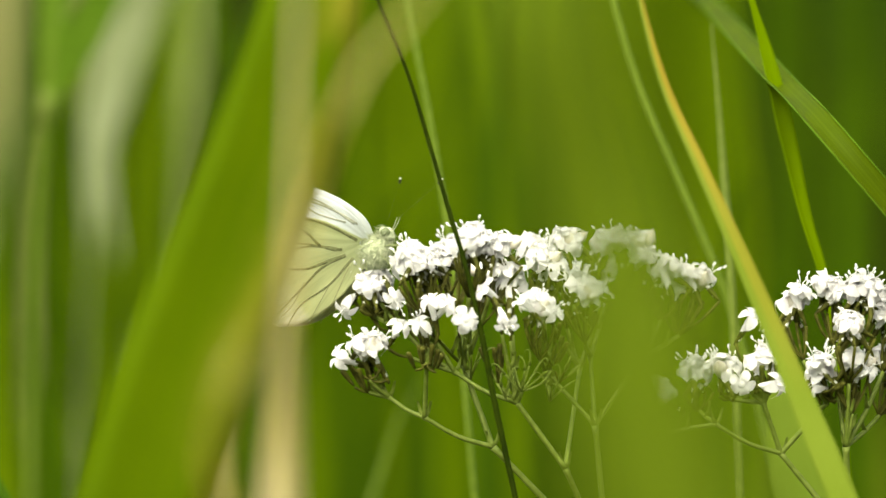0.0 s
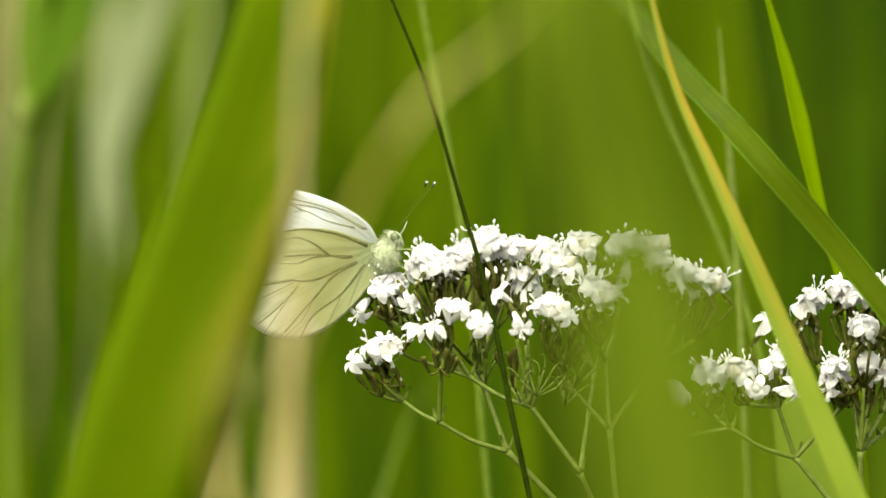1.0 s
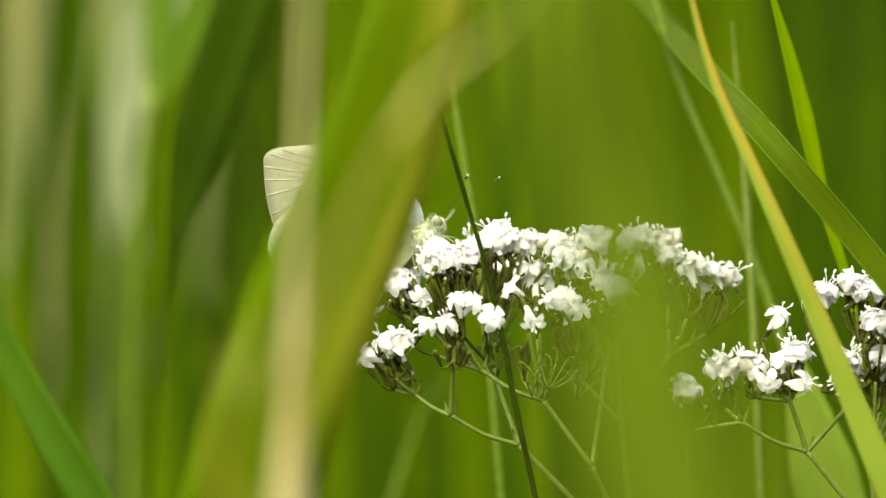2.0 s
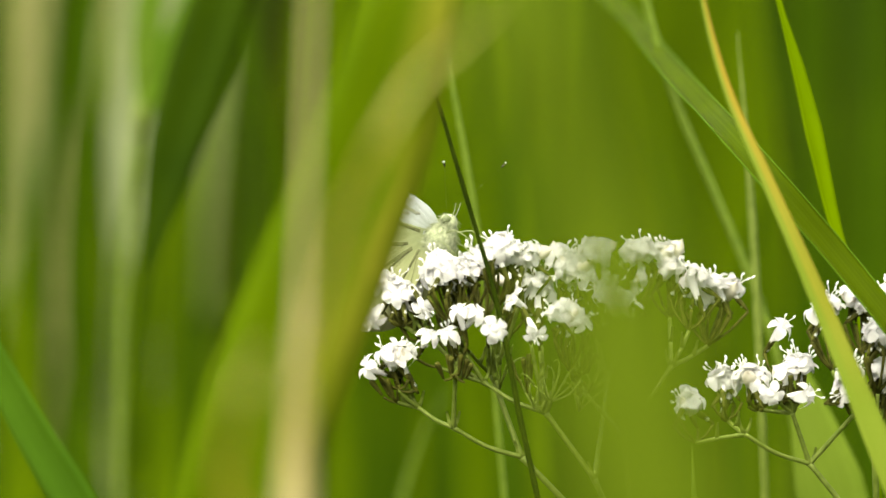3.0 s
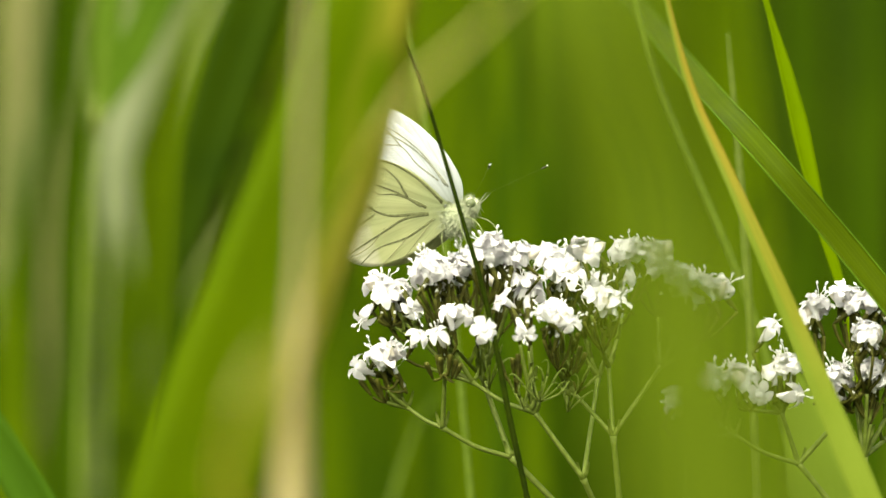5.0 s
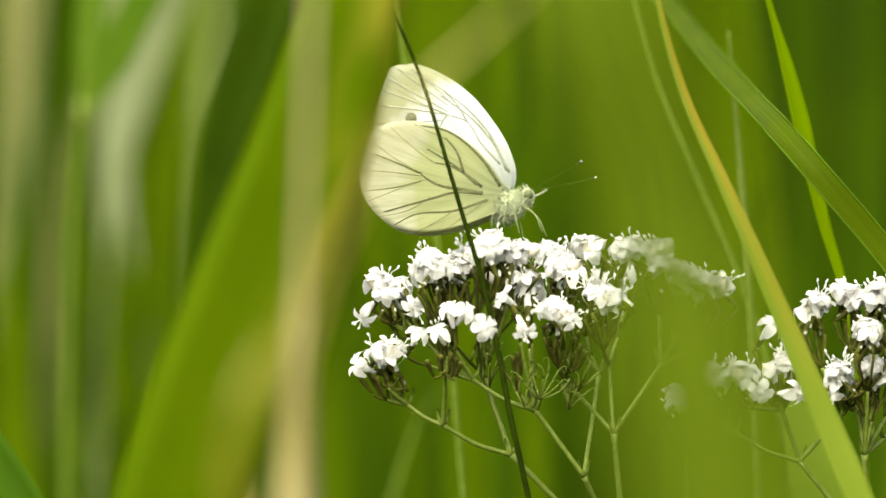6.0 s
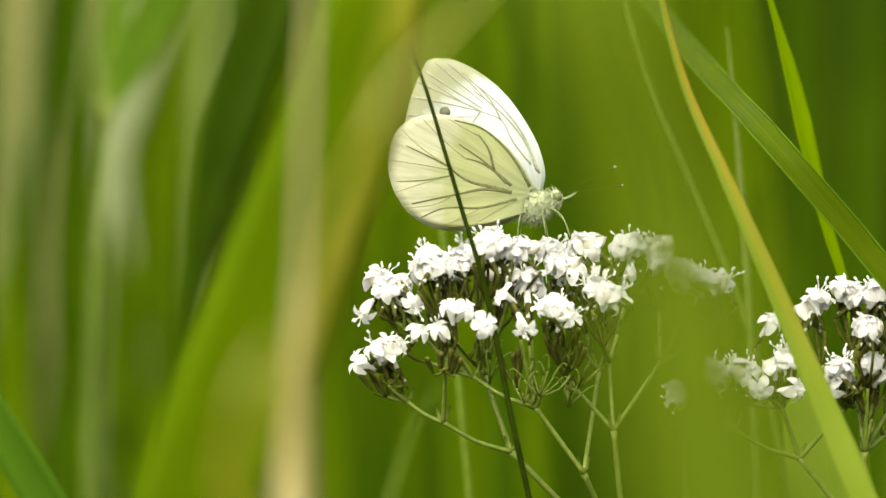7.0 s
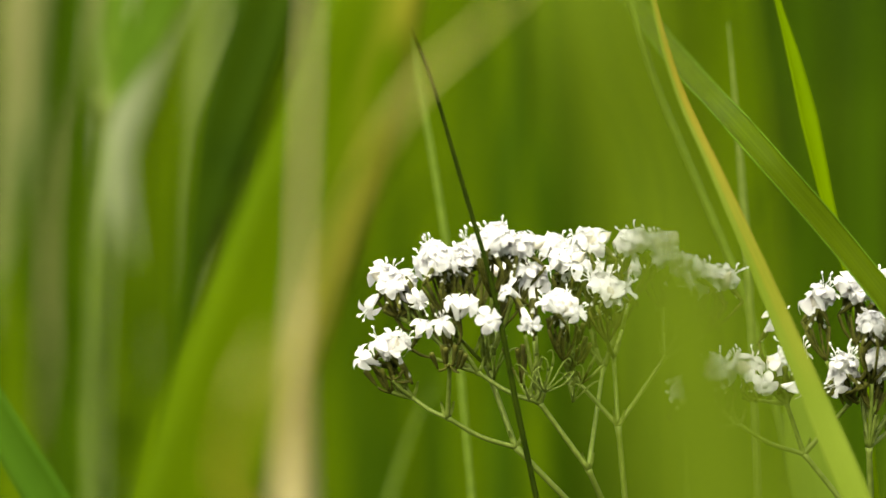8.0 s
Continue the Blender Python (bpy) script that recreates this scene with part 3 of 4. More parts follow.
# ---- valerian: florets, buds, branching flower heads ----
def floret_mesh(rng, size, stamens):
    """A slim funnel with five spreading, recurved lobes and three long stamens; the mouth is at the origin, facing +z."""
    bm = bmesh.new()
    lobe, half = 0.00165 * size, 0.00076 * size
    for k in range(5):
        a0 = k * 2 * math.pi / 5 + rng.uniform(-0.16, 0.16)
        droop = rng.uniform(-0.30, 1.05)
        ln = lobe * rng.uniform(0.85, 1.15)
        ca, sa = math.cos(a0), math.sin(a0)
        grid = []
        for i in range(6):
            s = i / 5
            w = half * (0.50, 0.74, 0.98, 1.05, 0.88, 0.40)[i]
            r = 0.00048 + ln * (s - 0.12 * max(0.0, droop) * s * s)
            z = 0.00030 * math.sin(math.pi * s) - droop * ln * s ** 2.2
            row = []
            for c in (-1, -0.4, 0.4, 1):
                x, y = r - 0.00014 * abs(c) * (i == 5), w * c
                row.append(bm.verts.new((x * ca - y * sa, x * sa + y * ca, z + 0.00016 * c * c)))
            grid.append(row)
        for g0, g1 in zip(grid, grid[1:]):
            for j in range(3):
                bm.faces.new((g0[j], g1[j], g1[j + 1], g0[j + 1]))
    bmesh.ops.solidify(bm, geom=bm.faces[:], thickness=0.00013)
    tube(bm, [Vector((0.0001 * math.sin(900 * z), 0, z)) for z in (-0.0046, -0.0036, -0.0025, -0.0015, -0.0007, 0.0001)], lambda q: 0.00030 + 0.00040 * q ** 1.3, 8)
    for k in range(3 if stamens else 0):
        a = k * 2.1 + rng.uniform(0, 1)
        lean = rng.uniform(0.0004, 0.0010)
        tip = Vector((lean * math.cos(a), lean * math.sin(a), rng.uniform(0.0013, 0.0026)))
        tube(bm, [Vector((0.0002 * math.cos(a), 0.0002 * math.sin(a), -0.0002)), Vector((tip.x * 0.35, tip.y * 0.35, tip.z * 0.6)), tip], 0.00006, 4)
        tube(bm, [tip + Vector((0, 0, z)) for z in (-0.00015, 0.0001, 0.00035, 0.0005)], lambda q: 0.00006 + 0.00013 * math.sin(math.pi * q), 5)
    bmesh.ops.recalc_face_normals(bm, faces=bm.faces[:])
    return mesh_of(bm, "floret", M_PETAL)


def bud_mesh():
    bm = bmesh.new()
    tube(bm, [Vector((0, 0, z)) for z in (-0.0030, -0.0016, -0.0006, 0.0, 0.0007, 0.0012, 0.0014)],
         lambda q: (0.0003, 0.0004, 0.0006, 0.0010, 0.00095, 0.0006, 0.0001)[min(6, int(q * 6 + 0.5))], 8)
    return mesh_of(bm, "bud", M_BUD)


def scale_leaf(bm, at, out):
    """A small pointed bract at a fork."""
    up = Vector((0, 0, 1))
    ribbon(bm, [at, at + out * 0.0006 + up * 0.0009, at + out * 0.0010 + up * 0.0024], lambda s: 0.0007 * (1 - s) + 0.0001, 0.2)


fr = random.Random(5)
FLORETS = [floret_mesh(fr, t, k % 2 == 0) for k, t in enumerate((0.88, 0.94, 1.06, 1.0, 0.9, 1.1, 0.98, 1.04))]
BUD = bud_mesh()
CALYX = mesh_of(tube(bmesh.new(), [Vector((0, 0, z)) for z in (-0.0056, -0.0052, -0.0046, -0.0040, -0.0034, -0.0029, -0.0025)],
                     lambda q: 0.00018 + 0.00026 * math.sin(math.pi * min(0.9, q * 0.62)) ** 1.2, 7), "calyx", M_CALYX)
BRACT = mesh_of(tube(bmesh.new(), [Vector((0, 0, z)) for z in (-0.0056, -0.0050, -0.0040, -0.0032, -0.0026)], lambda q: 0.00010 + 0.00022 * math.sin(math.pi * q), 6), "bract", M_STEM)


def curl_mesh():
    """A narrow bract curled into an open ring."""
    bm = bmesh.new()
    tube(bm, [Vector((0.0009 - 0.0009 * math.cos(a), 0, 0.0016 * math.sin(a) + 0.0003 * a)) for a in (k * 0.36 for k in range(8))], lambda q: 0.00017 * (1.05 - q) + 0.00004, 6)
    return mesh_of(bm, "bract", M_STEM)


CURL = curl_mesh()


def valerian(label, base, forks, tufts, singles, bare, rng):
    """forks: name -> (x, y, depth offset mm, parent, radius).
    tufts: (x, y, depth offset mm, half width mm, rise mm, florets, buds, fork): flat-topped bunches, x and y the middle of the white mass.
    singles: (x, y, depth offset mm, facing x, facing y, facing z, fork): lone florets.
    bare: (x, y, depth offset mm, spread mm, count, fork, kind): bunches of spent calyces or small bracts."""
    root = Vector((base[0], base[1], -0.004))
    plant = new("valerian", None)
    plant.location = root
    tagged(plant, label, "wildflower", "flowering valerian")

    def at(x, y, mm):
        return P(x, y, DF + mm * 0.001) - root

    def wild(k):
        return Vector((rng.uniform(-1, 1), rng.uniform(-1, 1), rng.uniform(-1, 1))) * k

    def upright(face):
        return face.to_track_quat("Z", "Y").to_matrix().to_4x4() @ Matrix.Rotation(rng.uniform(0, 6.28), 4, "Z")

    def branch(o, q, r0, r1, sag=0.0, bract=None):
        bm = bmesh.new()
        out = Vector((q.x - o.x, q.y - o.y, 0))
        line = spline([o, o.lerp(q, 0.5) + out * sag, q], 12)
        tube(bm, line, lambda s: r0 + (r1 - r0) * s, 7)
        scale_leaf(bm, line[6] if bract is None else q, Vector((rng.uniform(-1, 1), rng.uniform(-1, 0.2), 0)).normalized())
        part("branch", bm, M_STEM, plant)

    def flower(m, face, foot, bud=False, scale=1.0):
        ob = new("bud" if bud else "floret", BUD if bud else FLORETS[rng.randrange(len(FLORETS))])
        ob.parent = plant
        ob.matrix_local = Matrix.Translation(m) @ upright(face) @ Matrix.Scale(scale * rng.uniform(0.9, 1.1), 4)
        cup = new("calyx", CALYX)
        cup.parent = ob
        heel = m - face * 0.0054 * scale
        part("pedicel", tube(bmesh.new(), spline([foot, foot.lerp(heel, 0.5) - face * 0.0004, heel], 5), lambda s: 0.00019 + 0.00007 * s, 5), M_CALYX, plant)

    places = {}
    for key, (x, y, mm, parent, r) in forks.items():
        q = places[key] = at(x, y, mm)
        if parent is None:
            line = spline([Vector((0, 0, 0)), Vector((q.x * 0.3, q.y * 0.3, q.z * 0.5)), q], 30)
            part("stem", tube(bmesh.new(), line, lambda s, r=r: r * (1.5 - 0.5 * s), 10), M_STEM, plant, "ribbed green main stem")
        else:
            o = places[parent]
            bm = bmesh.new()
            mid = (o + q) / 2 + Vector((0, 0, -0.12 * (q - o).length)) * (0.5 if abs(q.x - o.x) > abs(q.z - o.z) else 0.0)
            tube(bm, spline([o, mid, q], 14), lambda s, r=r: 0.72 * r * (1.2 - 0.2 * s) + 0.00016 * (s > 0.93) + 0.00012 * (s < 0.06), 8)
            for sgn in (-1, 1):
                scale_leaf(bm, q, Vector((sgn * rng.uniform(0.5, 1), rng.uniform(-0.6, 0.2), 0)).normalized())
            part("branch", bm, M_STEM, plant)
    for x, y, mm, half, rise, nf, nb, fork in tufts:
        c, o = at(x, y, mm), places[fork]
        lean = Vector((c.x - o.x, c.y - o.y, 0)) * 30
        grow = (Vector((0, -0.05, 1)) + lean * min(1.0, 0.55 / max(lean.length, 1e-6))).normalized()
        foot = c - grow * min(0.0092, 0.6 * (c - o).length)
        branch(o, foot, 0.00036, 0.00030, 0.07)
        tot = nf + nb
        # a flat-topped bunch of small cymes: their outer florets look out and hang, the inner ones look up
        ns = max(2, round(tot / 3.6))
        turn0, cymes = rng.uniform(0, 6.28), []
        for j in range(ns):
            r, az = math.sqrt((j + 0.35) / ns) * 0.74, turn0 + j * 2.39996 + rng.uniform(-0.4, 0.4)
            cymes.append((r * math.cos(az), r * math.sin(az), rise * (0.35 - 0.85 * r * r) + rng.uniform(-0.8, 0.8), rng.uniform(0, 6.28)))
        for k in range(tot):
            cx, cy, cz, ca = cymes[k % ns]
            az = ca + (k // ns) * 6.28 / max(1, tot // ns) + rng.uniform(-0.4, 0.4)
            far = rng.uniform(0.75, 1.35)
            lx, ly = math.cos(az), math.sin(az)
            m = c + Vector((cx * half + far * lx, cy * half * 0.85 + far * 0.8 * ly, cz - 0.35 * far + rng.uniform(-0.5, 0.5))) * 0.001
            face = (Vector((cx * 0.8 + lx * 0.75, cy * 0.6 + ly * 0.65 - 0.15, 0.75 - 0.6 * (cx * cx + cy * cy))) + grow * 0.25 + wild(0.45)).normalized()
            bud = nb > 0 and k % max(2, tot // nb) == 1
            flower(m, face, foot, bud, rng.uniform(0.88, 1.14))
    for x, y, mm, fx, fy, fz, fork in singles:
        c, o = at(x, y, mm), places[fork]
        face = (Vector((fx, fy, fz)) + wild(0.08)).normalized()
        foot = (c - face * 0.0054).lerp(o, 0.35)
        branch(o, foot, 0.00030, 0.00026, 0.05)
        flower(c, face, foot, False, 0.95)
    for x, y, mm, sp, count, fork, kind in bare:
        c, o = at(x, y, mm), places[fork]
        grow = ((c - o).normalized() * 0.55 + Vector((0, -0.1, 0.75))).normalized()
        foot = c - grow * min(0.0070, 0.56 * (c - o).length)
        branch(o, foot, 0.00036, 0.00030, 0.07)
        for k in range(count):
            pol, az = math.acos(1 - 1.05 * (k + 0.5) / count), k * 2.39996 + rng.uniform(-0.3, 0.3)
            n = Vector((math.sin(pol) * math.cos(az), math.sin(pol) * math.sin(az), math.cos(pol)))
            face = (n * (0.55 if kind == "calyx" else 1.3) + grow * 1.4).normalized()
            m = c + Vector((n.x, n.y, n.z * 0.95 - 0.45)) * (sp * 0.001) + face * (0.0 if kind == "curl" else 0.0036)
            ob = new("calyx" if kind == "calyx" else "bract", {"calyx": CALYX, "bract": BRACT, "curl": CURL}[kind])
            ob.parent = plant
            ob.matrix_local = Matrix.Translation(m) @ upright(face) @ Matrix.Diagonal((0.9, 0.9, rng.uniform(0.75, 1.25), 1))
            heel = m - face * (0.0 if kind == "curl" else 0.0054)
            part("pedicel", tube(bmesh.new(), spline([foot, foot.lerp(heel, 0.5) - face * 0.0003, heel], 5), 0.00014 if kind == "curl" else 0.00020, 5), M_STEM if kind == "curl" else M_CALYX, plant)
    return plant


main_flower = valerian("white valerian flower head on a branching green stem", (P(1150, 441).x, 1.53), {
    "hub": (1110, 1010, 4, None, 0.0011), "low": (905, 800, -2, "hub", 0.00055), "far": (784, 748, -4, "low", 0.00042),
    "mid": (1033, 838, -6, "hub", 0.00055), "heart": (948, 722, -8, "mid", 0.00045), "east": (1086, 762, 0, "hub", 0.00055),
    "side": (722, 712, -2, "far", 0.00038), "bunch": (788, 655, -8, "far", 0.0004), "arc": (838, 668, -6, "heart", 0.0004),
    "spray": (745, 592, -4, "arc", 0.00036), "rise": (852, 655, 2, "low", 0.0005), "crown": (1000, 668, 2, "east", 0.0004),
    "dawn": (1078, 640, 4, "east", 0.0004), "wing": (1170, 640, 6, "east", 0.0004), "back": (1060, 660, 18, "mid", 0.0004)}, [
    (686, 503, -2, 3.8, 2.6, 15, 1, "spray"), (768, 465, -8, 3.6, 2.8, 14, 1, "arc"), (808, 467, -2, 2.4, 2.6, 7, 1, "bunch"),
    (866, 431, -9, 2.6, 2.8, 10, 1, "rise"), (917, 431, -7, 2.5, 2.2, 9, 1, "rise"), (842, 453, 18, 2.6, 2.4, 6, 1, "rise"),
    (680, 615, -5, 2.3, 2.6, 5, 1, "side"), (937, 491, -6, 2.0, 2.2, 5, 0, "heart"), (895, 479, 8, 2.2, 2.0, 4, 1, "rise"),
    (986, 545, -10, 2.4, 2.4, 6, 1, "crown"), (1066, 517, -6, 2.4, 2.2, 6, 1, "dawn"), (996, 461, 0, 3.2, 2.6, 9, 2, "crown"),
    (1036, 439, 6, 2.8, 2.6, 8, 2, "dawn"), (966, 437, 12, 1.6, 2.0, 3, 2, "back"), (1114, 437, 8, 3.0, 2.6, 9, 1, "dawn"),
    (1166, 445, 12, 2.8, 2.8, 8, 2, "wing"), (1212, 473, 8, 2.2, 2.2, 5, 1, "wing"), (1256, 499, 12, 3.5, 2.2, 11, 1, "wing"),
    (1030, 485, 18, 3.0, 2.4, 6, 1, "back"), (1090, 483, 20, 3.2, 2.4, 6, 2, "back")], [
    (643, 556, -3, -0.5, -0.5, -0.65, "spray"), (632, 640, -4, -0.9, -0.3, 0.3, "side"), (734, 540, -8, 0.2, -0.6, -0.5, "spray"),
    (742, 584, -8, 0.3, -0.5, 0.6, "arc"), (775, 580, -10, -0.3, -0.5, 0.8, "bunch"), (795, 540, -12, -0.2, -0.3, 0.9, "bunch"),
    (826, 545, -12, 0.5, -0.5, 0.7, "rise"), (858, 574, -16, 0.25, -0.92, 0.1, "rise"), (890, 520, -10, -0.5, -0.5, 0.5, "heart"),
    (928, 582, -16, 0.2, -0.6, -0.6, "heart"), (956, 540, -14, -0.5, -0.4, 0.7, "crown"), (1012, 560, -12, 0.7, -0.5, 0.2, "crown"),
    (1094, 540, -6, 0.7, -0.5, 0.1, "dawn")], [
    (786, 640, -10, 2.2, 6, "bunch", "calyx"), (672, 668, -3, 2.0, 5, "side", "calyx"), (770, 560, 2, 2.4, 6, "arc", "calyx"),
    (718, 560, 0, 2.2, 5, "spray", "calyx"), (880, 500, 8, 2.4, 6, "rise", "calyx"), (1010, 610, -4, 2.4, 6, "crown", "calyx"),
    (958, 672, -10, 3.0, 9, "heart", "curl"), (922, 690, -10, 2.0, 4, "heart", "curl"), (872, 632, -6, 1.8, 4, "rise", "curl"), (1010, 690, -4, 2.0, 4, "crown", "curl"), (1030, 650, -4, 2.4, 4, "crown", "bract"), (905, 635, -8, 2.2, 4, "heart", "calyx")], random.Random(21))

side_flower = valerian("smaller white valerian with loose flower clusters", (P(1560, 441).x, 1.53), {
    "hub": (1535, 960, 2, None, 0.0010), "west": (1415, 812, 0, "hub", 0.0005), "top": (1530, 800, -2, "hub", 0.0006),
    "cup": (1384, 722, -2, "west", 0.00042), "arm": (1496, 722, -2, "west", 0.00042), "wing": (1300, 760, -4, "west", 0.0004)}, [
    (1440, 538, 2, 2.6, 2.4, 7, 1, "arm"), (1500, 512, 4, 2.8, 2.6, 9, 1, "top"), (1558, 516, 2, 3.4, 2.6, 11, 1, "top"),
    (1538, 578, -6, 2.4, 2.6, 6, 1, "top"), (1482, 652, -6, 2.4, 2.6, 7, 1, "arm"), (1545, 652, -4, 2.8, 2.6, 8, 1, "top"),
    (1390, 634, -2, 2.5, 2.0, 8, 1, "cup"), (1316, 660, 0, 2.8, 2.2, 8, 1, "cup"), (1264, 660, 2, 2.4, 2.2, 7, 1, "wing"),
    (1196, 706, -2, 1.5, 1.8, 3, 1, "wing"), (1620, 560, 4, 4.2, 3.0, 11, 2, "top"), (1610, 640, 8, 4.2, 3.0, 9, 2, "top")], [
    (1366, 570, 0, 0.4, -0.5, 0.7, "cup"), (1410, 690, -6, 0.8, -0.5, 0.1, "cup"), (1346, 690, -6, -0.1, -0.8, -0.3, "cup"), (1470, 690, -6, -0.6, -0.6, -0.2, "arm")], [
    (1385, 672, -3, 2.0, 6, "cup", "calyx"), (1500, 690, -3, 2.2, 6, "arm", "calyx"), (1538, 620, 0, 2.4, 6, "top", "calyx")], random.Random(22))


# ---- butterfly ----
def wing_tissue(name, body, tip, root, edge):
    """Wing scales: dusted round the hinge, tinted beyond edge (share of 30 mm from the hinge)."""
    m, n, l = material(name)
    b = n["Principled BSDF"]
    tc = n.new("ShaderNodeTexCoord")
    no = n.new("ShaderNodeTexNoise")
    no.inputs["Scale"].default_value = 260
    no.inputs["Detail"].default_value = 5
    l.new(tc.outputs["Object"], no.inputs[0])
    far = n.new("ShaderNodeVectorMath")
    far.operation = "LENGTH"
    l.new(tc.outputs["Object"], far.inputs[0])
    add = n.new("ShaderNodeMath")
    add.operation = "MULTIPLY_ADD"
    add.inputs[1].default_value = 0.006
    l.new(no.outputs[0], add.inputs[0])
    l.new(far.outputs["Value"], add.inputs[2])
    span = n.new("ShaderNodeMapRange")
    span.inputs["From Max"].default_value = 0.03
    l.new(add.outputs[0], span.inputs[0])
    r = ramp(n, [(0.14, root), (0.36, body), (edge, body), (edge + 0.08, tip)])
    l.new(span.outputs[0], r.inputs[0])
    uv = n.new("ShaderNodeUVMap")
    mp = n.new("ShaderNodeMapping")
    mp.inputs["Scale"].default_value = (46, 2.2, 1)
    l.new(uv.outputs[0], mp.inputs[0])
    ray = n.new("ShaderNodeTexNoise")
    ray.inputs["Scale"].default_value = 1.0
    ray.inputs["Detail"].default_value = 3
    l.new(mp.outputs[0], ray.inputs[0])
    rr = ramp(n, [(0.47, (0, 0, 0)), (0.66, (0.45, 0.45, 0.45))])
    l.new(ray.outputs[0], rr.inputs[0])
    # darker rays put the shading of the wing's pleats into its colour
    fold = n.new("ShaderNodeMixRGB")
    fold.inputs[2].default_value = (root[0] * 0.8, root[1] * 0.8, root[2] * 0.7, 1)
    l.new(rr.outputs[0], fold.inputs[0])
    l.new(r.outputs[0], fold.inputs[1])
    r = fold
    l.new(r.outputs[0], b.inputs["Base Color"])
    b.inputs["Roughness"].default_value = 0.6
    bump = n.new("ShaderNodeBump")
    bump.inputs["Strength"].default_value = 0.25
    bump.inputs["Distance"].default_value = 0.0003
    l.new(no.outputs[0], bump.inputs["Height"])
    l.new(bump.outputs[0], b.inputs["Normal"])
    tr = n.new("ShaderNodeBsdfTranslucent")
    l.new(r.outputs[0], tr.inputs[0])
    ms = n.new("ShaderNodeMixShader")
    ms.inputs[0].default_value = 0.55
    l.new(b.outputs[0], ms.inputs[1])
    l.new(tr.outputs[0], ms.inputs[2])
    l.new(ms.outputs[0], n["Material Output"].inputs[0])
    return m


M_FORE = wing_tissue("forewing_scales", (0.70, 0.72, 0.76), (0.38, 0.385, 0.25), (0.42, 0.45, 0.43), 0.70)
M_HIND = wing_tissue("hindwing_scales", (0.42, 0.435, 0.22), (0.54, 0.525, 0.40), (0.30, 0.335, 0.17), 0.56)
M_VEIN = plain("vein", (0.04, 0.044, 0.018), (0.13, 0.135, 0.065), 2600, 0.9, gloss=0.05)
M_VEIN_PALE = plain("pale_vein", (0.16, 0.165, 0.13), (0.28, 0.285, 0.23), 2500, 0.9, gloss=0.05)
M_FOLD = plain("wing_fold", (0.16, 0.165, 0.08), (0.25, 0.255, 0.13), 2500, 0.9, gloss=0.05)
M_FUR = plain("fur", (0.21, 0.24, 0.135), (0.41, 0.43, 0.30), 1800, 0.9)
M_EYE = plain("eye", (0.07, 0.085, 0.04), (0.12, 0.14, 0.07), 3000, 0.25)
M_BLACK = plain("club", (0.02, 0.02, 0.012), (0.05, 0.05, 0.03), 2000, 0.8)
M_SPOT = plain("spot", (0.05, 0.05, 0.035), (0.11, 0.11, 0.08), 2000, 0.8)
M_FEELER = plain("feeler", (0.05, 0.07, 0.01), (0.14, 0.17, 0.04), 4000, 0.8)
M_LIMB = plain("limb", (0.165, 0.195, 0.075), (0.27, 0.3, 0.15), 1500, 0.6)

butterfly = new("butterfly", None)
tagged(butterfly, "white butterfly with pale yellow, grey-veined hindwings on the flowers", "butterfly")


def lift(side, x, z):
    """How far a wing's skin stands off its plane at a place in metres from the hinge."""
    f = min(1.0, math.hypot(x, z) / 0.025)
    return side * (0.0005 * math.sin(math.pi * f) + 0.00016 * math.sin(20 * math.atan2(z, -x)) * f * (1.2 - f))


def ribs(ob, side, r, run, mat):
    """One flat vein on a wing, along places in mm."""
    line = [Vector((p.x, 0, p.z)) for p in spline([Vector((a, 0, b)) * 0.001 for a, b in run], 14)]
    vb = tube(bmesh.new(), line, lambda s: 1.4 * r * (1 - 0.6 * s), 6)
    for v in vb.verts:
        v.co.y = lift(side, v.co.x, v.co.z) + side * 0.00008 + v.co.y * 0.12
    part("vein", vb, mat, ob)


def wing(name, outline, mat, y, veins, rib_mat, spots=()):
    """A thin cambered wing hinged at its origin, in the xz plane, from a rounded outline in mm; veins run from the hinge."""
    side = 1 if y > 0 else -1
    rim = spline([Vector((a, 0, b)) * 0.001 for a, b in outline], 64)
    bm = bmesh.new()
    uvl = bm.loops.layers.uv.verify()
    steps = (0.06, 0.2, 0.35, 0.5, 0.65, 0.8, 0.93, 1.0)
    sides = []
    for off in (-0.00005, 0.00005):
        sides.append([[bm.verts.new((p.x * f, lift(side, p.x * f, p.z * f) + off, p.z * f)) for f in steps] for p in rim])
    for s, g in enumerate(sides):
        for k in range(len(rim) - 1):
            for i in range(len(steps) - 1):
                vs = [g[k][i], g[k][i + 1], g[k + 1][i + 1], g[k + 1][i]]
                us = [(k / 64, steps[i]), (k / 64, steps[i + 1]), ((k + 1) / 64, steps[i + 1]), ((k + 1) / 64, steps[i])]
                if s:
                    vs, us = vs[::-1], us[::-1]
                f = bm.faces.new(vs)
                for loop, c in zip(f.loops, us):
                    loop[uvl].uv = c
    for k in range(len(rim) - 1):
        bm.faces.new((sides[0][k][-1], sides[1][k][-1], sides[1][k + 1][-1], sides[0][k + 1][-1]))
    ob = part(name, bm, mat, butterfly)
    ob.location = (0, y, 0)
    for r, *run in veins:
        ribs(ob, side, r, run, rib_mat)
    for px, pz in spots:
        sp = bmesh.new()
        tube(sp, [Vector((px * 0.001, lift(side, px * 0.001, pz * 0.001) + d, pz * 0.001)) for d in (-0.0003, 0.0, 0.0003)], lambda q: 0.0008, 12)
        part("wing_spot", sp, M_SPOT, ob, "dark round spot")
    return ob


